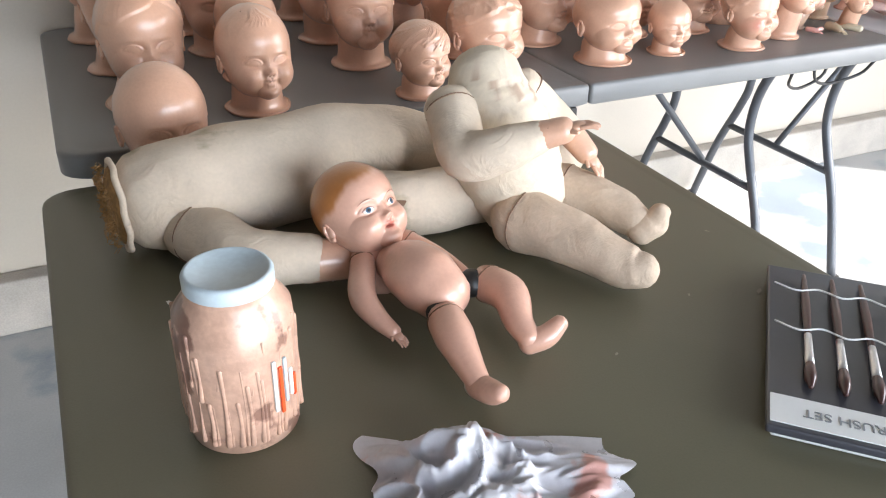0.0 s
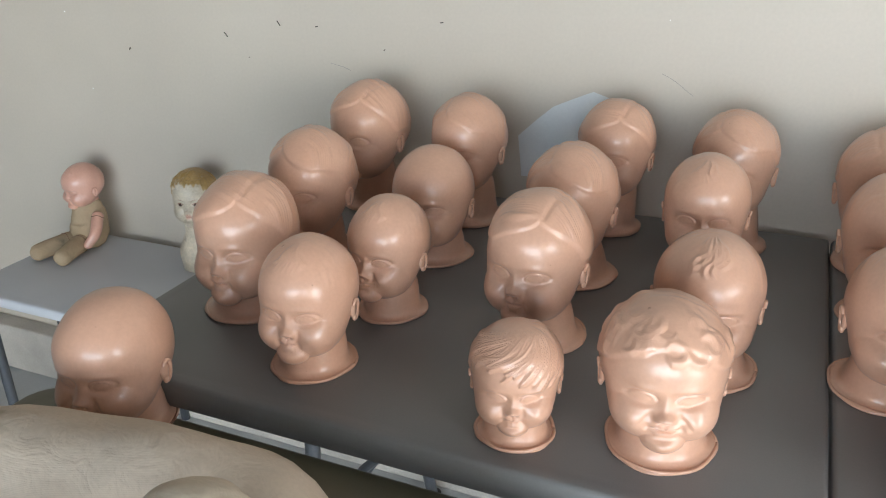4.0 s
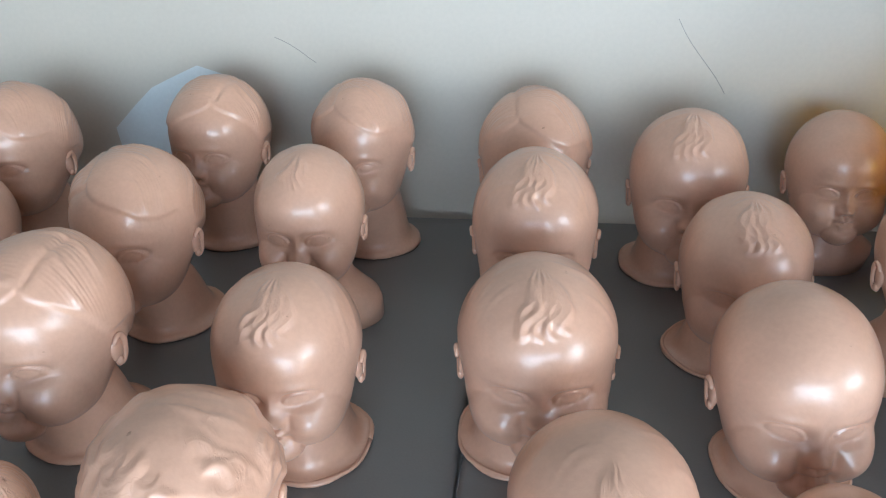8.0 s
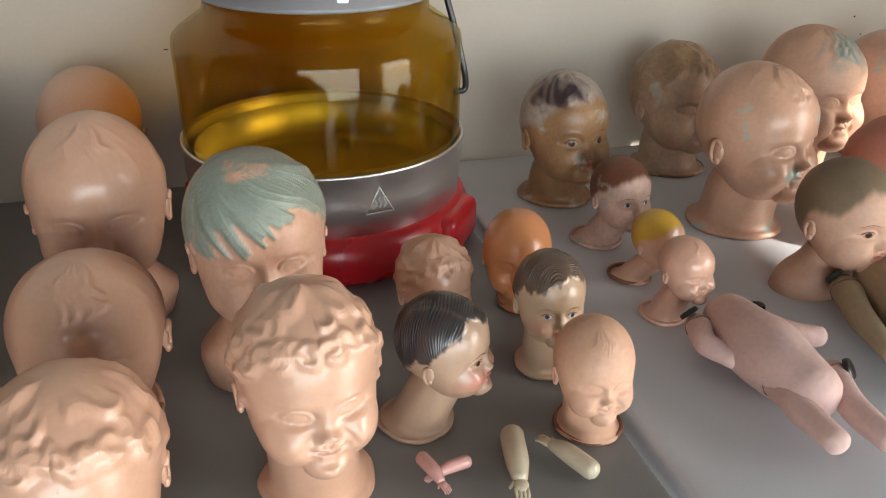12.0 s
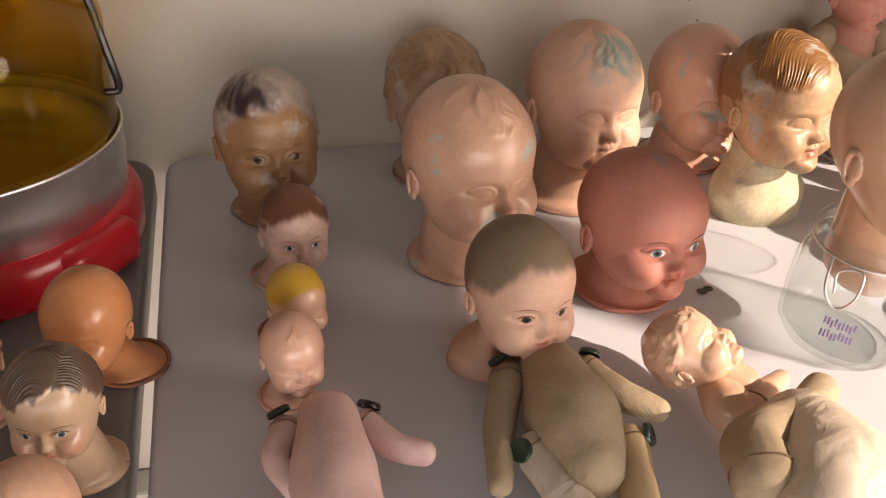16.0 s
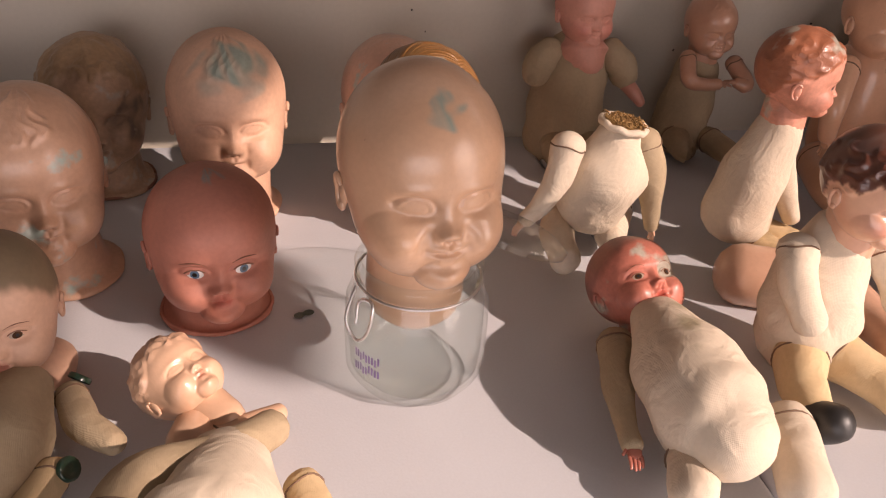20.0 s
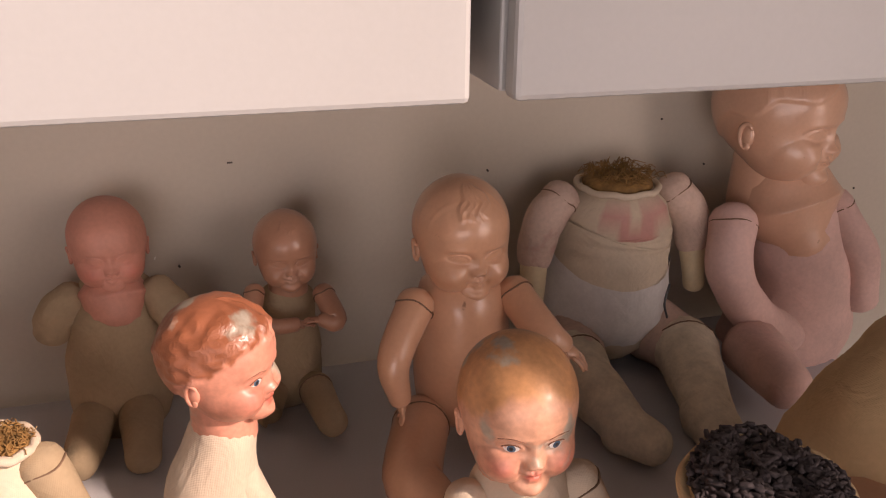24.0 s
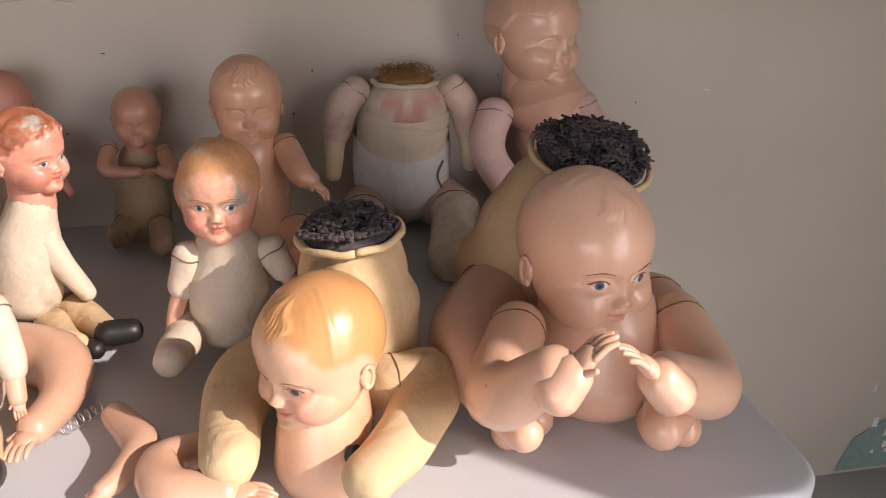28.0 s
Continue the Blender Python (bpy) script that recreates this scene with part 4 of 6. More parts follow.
# ---- wall cabinets ----
def cabinet(x0, x1, doors):
    ob = thing("wall_cabinet", pose((x0 + x1) / 2, 0, 1.165), "white laminate wall cabinet with plain doors", "cabinet", "wall cabinets")
    w = x1 - x0
    part("body", box_bm(w, 0.445, 0.75, 0.002, at=(0, -0.2235, 0.375)), "cabinet", ob)
    for k in range(doors):
        dw = w / doors
        part("door", box_bm(dw - 0.004, 0.02, 0.75, 0.004, at=(-w / 2 + dw * (k + 0.5), -0.459, 0.373)), "cabinet", ob)


cabinet(1.22, 2.121, 2)
cabinet(2.144, 3.60, 1)


# ---- tables ----
def slab(w, d, h, corners, edge):
    """A table panel with rounded corners and edges, its top at z = 0."""
    bm = bmesh.new()
    pts = []
    right, left = corners
    for sx, sy, corner, a0 in ((1, 1, right, 0), (-1, 1, left, 90), (-1, -1, left, 180), (1, -1, right, 270)):
        cx, cy = sx * (w / 2 - corner), sy * (d / 2 - corner)
        for k in range(7):
            t = radians(a0 + 15 * k)
            pts.append((cx + corner * math.cos(t), cy + corner * math.sin(t)))
    rows = []
    for inset, z in ((0.012, -h), (0, -h + 0.008), (0, -edge), (edge * 0.3, -edge * 0.3), (edge, 0), (edge + 0.012, -0.0012), (edge + 0.02, 0)):
        rows.append([bm.verts.new((x * (1 - 2 * inset / w), y * (1 - 2 * inset / d), z)) for x, y in pts])
    n = len(pts)
    for a, b in zip(rows, rows[1:]):
        for k in range(n):
            bm.faces.new((a[k], a[(k + 1) % n], b[(k + 1) % n], b[k]))
    bm.faces.new(rows[-1])
    bm.faces.new(rows[0][::-1])
    return bm


def folding_table(label, mat, spans, y0, y1, top, leg_x):
    mid = (spans[0][0] + spans[-1][1]) / 2
    ob = thing("folding_table", pose(mid, (y0 + y1) / 2, FLOOR), label, "table", "folding tables")
    h = top - FLOOR
    for a, b in spans:
        part("top_panel", slab(b - a, y1 - y0, 0.045, (0.045 if b == spans[-1][1] else 0.007, 0.045 if a == spans[0][0] else 0.007), 0.006), mat, ob, m=pose((a + b) / 2 - mid, 0, h), smooth=True)
    for x, lean in leg_x:
        x -= mid
        for s in (-1, 1):
            part("leg", tube([(x, s * 0.225, h - 0.052, 0.0125), (x, s * 0.178, h - 0.12, 0.0125), (x, s * 0.150, h - 0.20, 0.0125), (x, s * 0.148, h - 0.29, 0.0125), (x, s * 0.175, h - 0.37, 0.0125), (x, s * 0.235, h - 0.51, 0.0125), (x, s * 0.300, 0.02, 0.0125)], sides=12, steps=5, caps=False), "darksteel", ob)
            part("foot_cap", lathe([(0.0, 0), (0.017, 0), (0.017, 0.03), (0.0, 0.03)], 14), "leather", ob, m=pose(x, s * 0.303, 0))
            part("hinge_plate", box_bm(0.045, 0.07, 0.016, 0.003, at=(x, s * 0.25, h - 0.055)), "darksteel", ob)
        part("crossbar", tube([(x, -0.195, h - 0.43, 0.010), (x, 0.195, h - 0.43, 0.010)], sides=10, caps=False), "darksteel", ob)
        part("crossbar", tube([(x, -0.30, h - 0.058, 0.011), (x, 0.30, h - 0.058, 0.011)], sides=10, caps=False), "darksteel", ob)
        part("brace", tube([(x, 0, h - 0.42, 0.009), (x + lean * 0.33, 0, h - 0.055, 0.009)], sides=10, caps=False), "darksteel", ob)
        part("safety_strap", tube([(x - lean * 0.16, -0.20, h - 0.05, 0.004), (x - lean * 0.16, -0.20, h - 0.13, 0.004), (x - lean * 0.10, -0.19, h - 0.165, 0.004), (x - lean * 0.02, -0.22, h - 0.14, 0.004), (x, -0.24, h - 0.10, 0.004)], sides=8), "leather", ob, "black hanging strap")
        part("latch", box_bm(0.05, 0.03, 0.014, 0.003, at=(x + lean * 0.30, 0.0, h - 0.062)), "darksteel", ob)
    return ob


grey_table = folding_table("grey plastic folding table with a centre fold, crowded with doll heads", "grey", ((-0.93, -0.0015), (0.0015, 0.868)), -0.80, -0.025, TOP, ((-0.72, 1), (0.70, -1)))
part("fold_latch", box_bm(0.05, 0.018, 0.022, 0.004, at=(-0.045 + 0.031, -0.372, TOP - 0.056)), "leather", grey_table, "black folding latch")
folding_table("pale grey plastic folding table covered with doll heads and bodies", "pale", ((0.882, 1.7955), (1.7985, 2.712)), -0.80, -0.025, TOP, ((0.985, 1), (2.55, -1)))
folding_table("olive-green plastic folding table with doll bodies and paint jar", "olive", ((-0.962, -0.066),), -1.80, -0.806, TOP - 0.045, ((-0.80, 1), (-0.20, -1)))
shelf = thing("side_table", pose(-1.50, -0.215, FLOOR), "low white table standing beyond the grey table", "table")
part("top_panel", slab(0.50, 0.37, 0.03, (0.02, 0.02), 0.005), "pale", shelf, m=pose(0, 0, 0.50), smooth=True)
for sx in (-0.22, 0.02):
    for sy in (-0.15, 0.15):
        part("leg", tube([(sx, sy, 0.48, 0.012), (sx, sy, 0.0, 0.012)], sides=10, caps=False), "darksteel", shelf)


# pale smears of dried paint on the olive table
rng = random.Random(21)
for n in range(16):
    bm = bmesh.new()
    w, k = rng.uniform(0.003, 0.009), rng.randint(7, 11)
    bm.faces.new([bm.verts.new((w * rng.uniform(0.5, 1.3) * math.cos(6.283 * q / k), 0.5 * w * rng.uniform(0.5, 1.3) * math.sin(6.283 * q / k), 0)) for q in range(k)])
    tagged(part("paint_spot", bm, rng.choice(("smear", "smear", "whitespeck")), m=pose(rng.uniform(-0.93, -0.10), rng.uniform(-1.74, -0.90), TOP - 0.045 + 0.001, 0, 0, rng.uniform(0, 180))), "dried pale paint smear on the table", "paint spot", "paint smears", "structure")


# ---- moulded heads ----
def doll_head(x, y, height, width, label, yaw=0, z=TOP, tilt=8, name="doll_head", group="doll heads on the tables", lean=0, **more):
    shape = Shape()
    head_piece(shape, Matrix.Identity(4), width, height, tilt=tilt, **more)
    ob = finish(shape, name, label, "doll head", group)
    ob.matrix_basis = pose(x, y, z, lean, 0, yaw)
    return ob


PLAIN = "flesh-painted composition doll head, unpainted face, standing on its neck"
# x, y, height, width, yaw, hair, neck, offset of the neck
ROWS_OF_HEADS = (
    (-0.173, -0.693, 0.173, 0.136, 12, "waves", "flange", 0.008, -0.005),
    (-0.322, -0.731, 0.133, 0.102, 16, "fringe", "flange", 0.002, -0.005),
    (-0.606, -0.694, 0.176, 0.126, 8, "wisps", "flange", -0.002, -0.003),
    (-0.769, -0.597, 0.205, 0.142, 4, "combed", "flange", -0.030, 0.002),
    (-0.580, -0.529, 0.176, 0.117, -6, "wisps", "flange", -0.001, 0.001),
    (-0.782, -0.403, 0.219, 0.140, 0, "combed", "flange", -0.030, 0.045),
    (-0.600, -0.334, 0.190, 0.136, 4, "bald", "flange", 0.006, 0.013),
    (-0.805, -0.167, 0.244, 0.143, -8, "combed", "flange", -0.030, 0.045),
    (-0.604, -0.175, 0.235, 0.134, -4, "combed", "flange", -0.011, 0.045),
    (-0.362, -0.535, 0.211, 0.135, -6, "combed", "flange", 0.007, 0.034),
    (-0.372, -0.340, 0.216, 0.138, -2, "combed", "flange", 0.024, 0.041),
    (-0.355, -0.130, 0.235, 0.130, -6, "combed", "flange", -0.030, 0.045),
    (-0.182, -0.322, 0.217, 0.122, 2, "wisps", "bust", 0.020, 0.045),
    (-0.164, -0.134, 0.233, 0.132, -4, "combed", "flange", 0.013, 0.045),
    (-0.151, -0.522, 0.182, 0.135, 4, "lock", "flange", 0.026, -0.005),
    (0.054, -0.131, 0.223, 0.141, 2, "combed", "flange", 0.014, 0.013),
    (0.059, -0.306, 0.212, 0.139, 0, "lock", "flange", 0.018, -0.005),
    (0.066, -0.502, 0.189, 0.143, 4, "lock", "flange", -0.023, 0.014),
    (0.114, -0.674, 0.157, 0.134, 6, "wisps", "flange", 0.002, -0.005),
    (0.238, -0.159, 0.210, 0.143, -4, "lock", "flange", -0.029, 0.015),
    (0.269, -0.344, 0.184, 0.133, -8, "lock", "flange", -0.030, 0.002),
    (0.272, -0.527, 0.186, 0.133, 4, "bald", "flange", 0.020, 0.014),
    (0.275, -0.675, 0.115, 0.090, -8, "bald", "flange", 0.001, -0.005),
    (0.452, -0.362, 0.212, 0.132, 2, "wisps", "bust", -0.030, -0.005),
    (0.452, -0.537, 0.151, 0.123, -2, "lock", "flange", -0.017, -0.005),
)
for n, (x, y, h, w, yaw, hair, neck, ox, oy) in enumerate(ROWS_OF_HEADS):
    doll_head(x, y, h, w, PLAIN, yaw, hair=hair, seed=n * 3 + 1, neck=neck, off=(ox * 0.4, oy * 0.5), mouth="smile" if n % 4 == 0 else "calm", plump=0.8 + 0.4 * ((n * 7) % 5) / 4)
doll_head(-0.780, -0.848, 0.186, 0.133, "bald flesh-painted doll head standing on the olive table", 10, z=TOP - 0.045, off=(-0.009, 0.013), hair="bald", seed=90, mouth="smile")
doll_head(0.422, -0.117, 0.197, 0.124, "flesh-painted doll head with orange tint on the crown", -4, off=(-0.011, -0.003), hair="bald", seed=91, neck="bust", patch=(1.5, 0.45, 0.9, 0.8, (0.62, 0.27, 0.05), 0.9))
doll_head(0.460, -0.711, 0.157, 0.111, "curly-haired doll head with rosy cheeks", 2, off=(0.004, 0.009), hair="curls", seed=92, blush=0.55, lips=0.3)
doll_head(0.591, -0.534, 0.223, 0.113, "boy doll bust with peeling pale blue hair", 2, off=(0.003, 0.032), hair="fringe", seed=93, neck="bust", haircol=(0.27, 0.305, 0.25), mat="peel")
doll_head(0.609, -0.686, 0.184, 0.099, "curly-haired flesh-painted doll head", 6, off=(0.006, 0.020), hair="curls", seed=94, mouth="smile")
SMALL = "small doll heads"
doll_head(0.748, -0.507, 0.116, 0.071, "small curly flesh-coloured doll head", 10, off=(0.004, 0.020), hair="curls", seed=95, group=SMALL)
doll_head(0.841, -0.475, 0.120, 0.070, "small doll head tinted bright orange", -20, off=(0.013, 0.032), hair="bald", seed=96, group=SMALL, skin=(0.62, 0.25, 0.10), neck="flange")
doll_head(0.832, -0.579, 0.125, 0.064, "small painted lady doll head with brown moulded hair", -6, off=(0.006, 0.015), hair="combed", seed=97, group=SMALL, haircol=(0.10, 0.06, 0.04), eyes="blue", lips=0.8, blush=0.4, skin=(0.58, 0.40, 0.26))
doll_head(0.723, -0.628, 0.128, 0.069, "small worn doll head with black painted hair, turned sideways", 55, off=(0.001, 0.024), hair="combed", seed=98, group=SMALL, haircol=(0.015, 0.015, 0.018), eyes="brown", lips=0.8, blush=0.6, skin=(0.44, 0.29, 0.20))
doll_head(0.828, -0.677, 0.119, 0.064, "small smooth pink doll head with moulded forelock", -6, off=(0.010, 0.022), hair="wisps", seed=99, group=SMALL, mouth="smile", skin=(0.68, 0.40, 0.27), mat="matt")
doll_head(1.005, -0.216, 0.183, 0.115, "worn brown doll head with flaking hair and dark glass eyes", 6, off=(0.009, 0.025), hair="lock", seed=100, mat="worn", skin=(0.34, 0.18, 0.08), haircol=(0.42, 0.33, 0.27), eyes="brown", lips=0.5, patch=(-0.9, 0.9, 1.0, 0.4, (0.05, 0.03, 0.035)))
doll_head(1.018, -0.355, 0.116, 0.070, "small chipped doll head with brown painted hair", 8, off=(-0.011, 0.023), hair="painted", seed=101, group=SMALL, mat="worn", skin=(0.62, 0.40, 0.31), haircol=(0.16, 0.06, 0.03), eyes="blue", lips=0.6)
doll_head(1.009, -0.460, 0.095, 0.053, "tiny doll head with yellow painted hair", 20, off=(0.001, 0.032), hair="painted", seed=102, group=SMALL, haircol=(0.62, 0.36, 0.04), lips=0.4)
doll_head(0.998, -0.534, 0.099, 0.052, "tiny smiling pink doll head", 10, off=(-0.003, 0.019), hair="wisps", seed=103, group=SMALL, mouth="smile", skin=(0.66, 0.38, 0.27))
doll_head(1.192, -0.518, 0.156, 0.095, "baby doll head with brown sprayed hair and open mouth", 8, off=(-0.004, 0.020), hair="bald", seed=104, mat="matt", skin=(0.60, 0.36, 0.25), haircol=(0.20, 0.14, 0.085), eyes="brown", lips=0.4, mouth="open", neck="bust")
doll_head(1.216, -0.133, 0.190, 0.124, "stripped doll head with patchy brown finish", 8, off=(0.005, 0.003), hair="waves", seed=105, mat="worn", skin=(0.44, 0.28, 0.18), haircol=(0.36, 0.22, 0.12), patch=(0.7, -0.1, 0.35, 0.4, (0.16, 0.11, 0.08)))
doll_head(1.194, -0.352, 0.216, 0.132, "lumpy matt flesh doll head with green flakes and pencil marks", 16, off=(0.011, 0.016), hair="lock", seed=106, mat="mint", skin=(0.62, 0.36, 0.24))
doll_head(1.372, -0.221, 0.225, 0.136, "matt flesh doll head with grey-green forelock", 4, off=(-0.004, 0.009), hair="lock", seed=107, mat="matt", skin=(0.63, 0.37, 0.25), patch=(0.15, 0.80, 0.75, 0.40, (0.25, 0.285, 0.235)))
doll_head(1.572, -0.150, 0.195, 0.132, "flesh doll head with lips parted and worn crown", 6, off=(0.005, 0.014), hair="wisps", seed=108, mat="mint", skin=(0.66, 0.38, 0.27), lips=0.3)
doll_head(1.589, -0.284, 0.226, 0.125, "girl doll bust with worn golden moulded hair", 12, off=(0.009, -0.003), hair="combed", seed=109, mat="worn", skin=(0.52, 0.31, 0.17), haircol=(0.25, 0.11, 0.03), lips=0.7, neck="bust", neckskin=(0.66, 0.55, 0.36))
doll_head(1.355, -0.423, 0.161, 0.126, "bald reddish bisque doll head with blue glass eyes", 8, off=(-0.000, 0.011), hair="bald", seed=110, mat="matt", skin=(0.52, 0.20, 0.14), eyes="blue", lips=0.4, plump=1.3, patch=(0.2, 1.40, 0.7, 0.12, (0.30, 0.27, 0.24)))
# dolls on the side table
doll_head(-1.30, -0.10, 0.24, 0.102, "small worn doll bust with chipped golden hair", 20, z=0.50, hair="curls", seed=111, mat="worn", skin=(0.58, 0.50, 0.38), haircol=(0.38, 0.24, 0.08), neck="bust", eyes="brown", lips=0.4)


# ---- dolls and bodies ----
def doll(name, label, category, limbs, head=None, face=None, neck=None, diaper=False, palms=(), palm_skin=SKIN, buttons=None, axis=None, marks=(), dye=()):
    """A doll as one mesh: limbs are {part: (material, joints with radii)}, head is (x, y, z, half width)."""
    shape = Shape()
    skin = (face or {}).get("skin", SKIN)
    for k, (key, (mat, pts)) in enumerate(limbs.items()):
        soft = mat not in ("skin", "leather", "mint")
        body = key in ("torso",)
        if key[:3] == "arm" and len(pts) > 1 and "torso" in limbs and "lying" not in name:
            # the shoulder sits close against the body
            a, b, mid = Vector(pts[0][:3]), Vector(pts[1][:3]), limbs["torso"][1][0]
            a = a + (b - a).normalized() * pts[0][3] * 0.5
            pts = [(a.x * 0.94 + mid[0] * 0.06, a.y * 0.5 + mid[1] * 0.5, a.z, pts[0][3])] + list(pts[1:])
        verts, faces = tube(pts, sides=56 if mat == "dyed" else 24 if body else 18, steps=16 if mat == "dyed" else 6, lumps=0.008 if mat == "dyed" else 0.022 if soft else 0.006, seed=k)
        colour = skin if face else SKIN
        if mat == "dyed":
            # old paint left on the cloth
            v = np.array([tuple(p) for p in verts])
            colour = np.tile(np.array((0.66, 0.56, 0.43)), (len(v), 1))
            wob = 0.25 * np.sin(v[:, 0] * 520 + 3 * np.sin(v[:, 2] * 310)) + 0.25 * np.sin(v[:, 2] * 640 + v[:, 0] * 200)
            for dx, dz, rx, rz, tone in dye:
                w = step(1.25 - ((v[:, 0] - dx) / rx) ** 4 - ((v[:, 2] - dz) / rz) ** 4 + wob, 0.0, 0.35) * (v[:, 1] < np.mean(v[:, 1]))
                colour = colour * (1 - w[:, None]) + np.array(tone) * w[:, None]
        shape.add(verts, faces, mat, colour)
        end, before = Vector(pts[-1][:3]), Vector(pts[-2][:3]) if len(pts) > 1 else Vector(pts[0][:3]) - Vector((0, 0, 0.01))
        if key != "torso" and key[:4] in ("arml", "armr", "arm", "arm1", "arm2", "legl", "legr", "leg1", "leg2", "thig") and len(pts) > 1:
            a, b = Vector(pts[0][:3]), Vector(pts[1][:3])
            rot = (b - a).normalized().to_track_quat("Z", "Y").to_matrix()
            r, at = pts[0][3] * 1.0, a + (b - a) * 0.10
            shape.add(*tube([(*(at + rot @ Vector((r * math.cos(t * 0.2618), r * math.sin(t * 0.2618), 0.001 * math.sin(t)))), 0.0009) for t in range(25)], sides=5, steps=1, caps=False), "seam")
        if key in palms:
            hand_piece(shape, end, end - before, pts[-1][3] * 2.1, "skin", palm_skin if palm_skin is not SKIN else skin)
        if buttons and key != "torso":
            p, r = Vector(pts[0][:3]), pts[0][3]
            out = (p - Vector(limbs["torso"][1][1][:3])).normalized() + Vector((0, 0, 0.8))
            rot = out.to_track_quat("Z", "Y").to_matrix()
            disc = [(rr * math.cos(t * 0.3927), rr * math.sin(t * 0.3927), zz) for rr, zz in ((0.0, 0.004), (0.006, 0.003), (0.0085, 0.0045), (0.0095, 0.003), (0.0095, 0.0)) for t in range(16)]
            shape.add([p + rot @ (Vector(q) + Vector((0, 0, r))) for q in disc], grid_faces(5, 16), buttons)
    torso = limbs.get("torso", limbs.get("bust", (None, None)))[1]
    if neck:
        p, q = Vector(torso[0][:3]), Vector(torso[1][:3])
        up, r = (Vector(axis) if axis else p - q).normalized(), torso[0][3]
        rot = up.to_track_quat("Z", "Y").to_matrix()
        wide, tall = (0.72, 0.66) if diaper else (0.86, 0.60) if "lying" in label else (0.95, 0.64)
        rim = [(r * wide * math.cos(t * 0.2618), r * wide * math.sin(t * 0.2618), r * tall + 0.0012 * math.sin(t * 2.1)) for t in range(25)]
        shape.add(*tube([(*(p + rot @ Vector(a)), 0.004) for a in rim], sides=8, steps=2, caps=False), "tan" if neck == "fur" else "cloth")
        shape.add(*ball(p + up * r * (tall + 0.02), (r * (wide - 0.09), r * (wide - 0.09), r * 0.20), 8, 20, rot), "fur" if neck == "fur" else "straw" if neck == "straw" else "cloth")
        dice = random.Random(len(name) + int(abs(p.x) * 100))
        for n in range(190 if neck == "straw" else 950 if neck == "fur" else 0):
            a, g = dice.uniform(0, 6.28), math.sqrt(dice.random()) * (0.86 if neck == "fur" else wide - 0.08) * r
            clump = 0.10 * r * math.sin(g / r * 9 + 2.2 * a) if neck == "fur" else 0.0
            o = p + rot @ Vector((g * math.cos(a), g * math.sin(a), r * (tall + 0.14) + 0.10 * r * (1 - (g / r) ** 2) + clump * 0.7))
            ln = r * dice.uniform(0.10, 0.32) if neck == "straw" else r * dice.uniform(0.07, 0.14)
            th = 0.0006 if neck == "straw" else dice.uniform(0.0014, 0.0028)
            turn_a, spin = dice.uniform(0, 6.28), dice.uniform(-5.5, 5.5) if neck == "fur" else dice.uniform(-1.2, 1.2)
            line = [(*o, th)]
            for q in (0.33, 0.66, 1.0):
                g2 = turn_a + spin * q
                line.append((*(o + rot @ Vector((ln * q * math.cos(g2), ln * q * math.sin(g2), ln * (0.4 * q if neck == "fur" else dice.uniform(-0.3, 0.5))))), th * (1.2 - 0.5 * q)))
            shape.add(*tube(line, sides=4, steps=1, caps=False), neck)
    for mx, my, mz, rx, rz, mat in marks:
        shape.add(*ball((mx, my, mz), (rx, 0.004, rz), 6, 12), mat)
    if diaper:
        p, r = Vector(torso[-2][:3]), torso[-2][3]
        segs = 28
        cloth = []
        for h, k in ((0.055, 1.04), (0.035, 1.06), (0.0, 1.07), (-0.03, 1.04), (-0.055, 0.86)):
            for t in range(segs):
                a = 2 * math.pi * t / segs
                dip = 0.03 * math.sin(a) if h > 0.03 else 0
                fold = 1 + 0.015 * math.sin(9 * a + h * 80)
                cloth.append((p.x + r * k * fold * math.cos(a), p.y + r * k * fold * math.sin(a), p.z + h + dip))
        shape.add(cloth, grid_faces(5, segs), "whitecloth")
        shape.add(*tube([(p.x + 0.055, p.y - 0.058, p.z + 0.02, 0.0015), (p.x + 0.045, p.y - 0.068, p.z + 0.0, 0.0015), (p.x + 0.052, p.y - 0.066, p.z - 0.02, 0.0015)], sides=6), "darksteel")
    if head:
        x, y, z, half = head
        opts = dict(face)
        yaw, pitch = opts.pop("yaw", 0), opts.pop("pitch", 0)
        m = pose(x, y, z, 0, 0, yaw) @ pose(0, 0, 0, pitch)
        head_piece(shape, m, half * 2, 0, centre_z=0.0, neck="stub", seed=int(abs(x) * 1000) % 97, **opts)
    return finish(shape, name, label, category, "dolls and doll bodies")


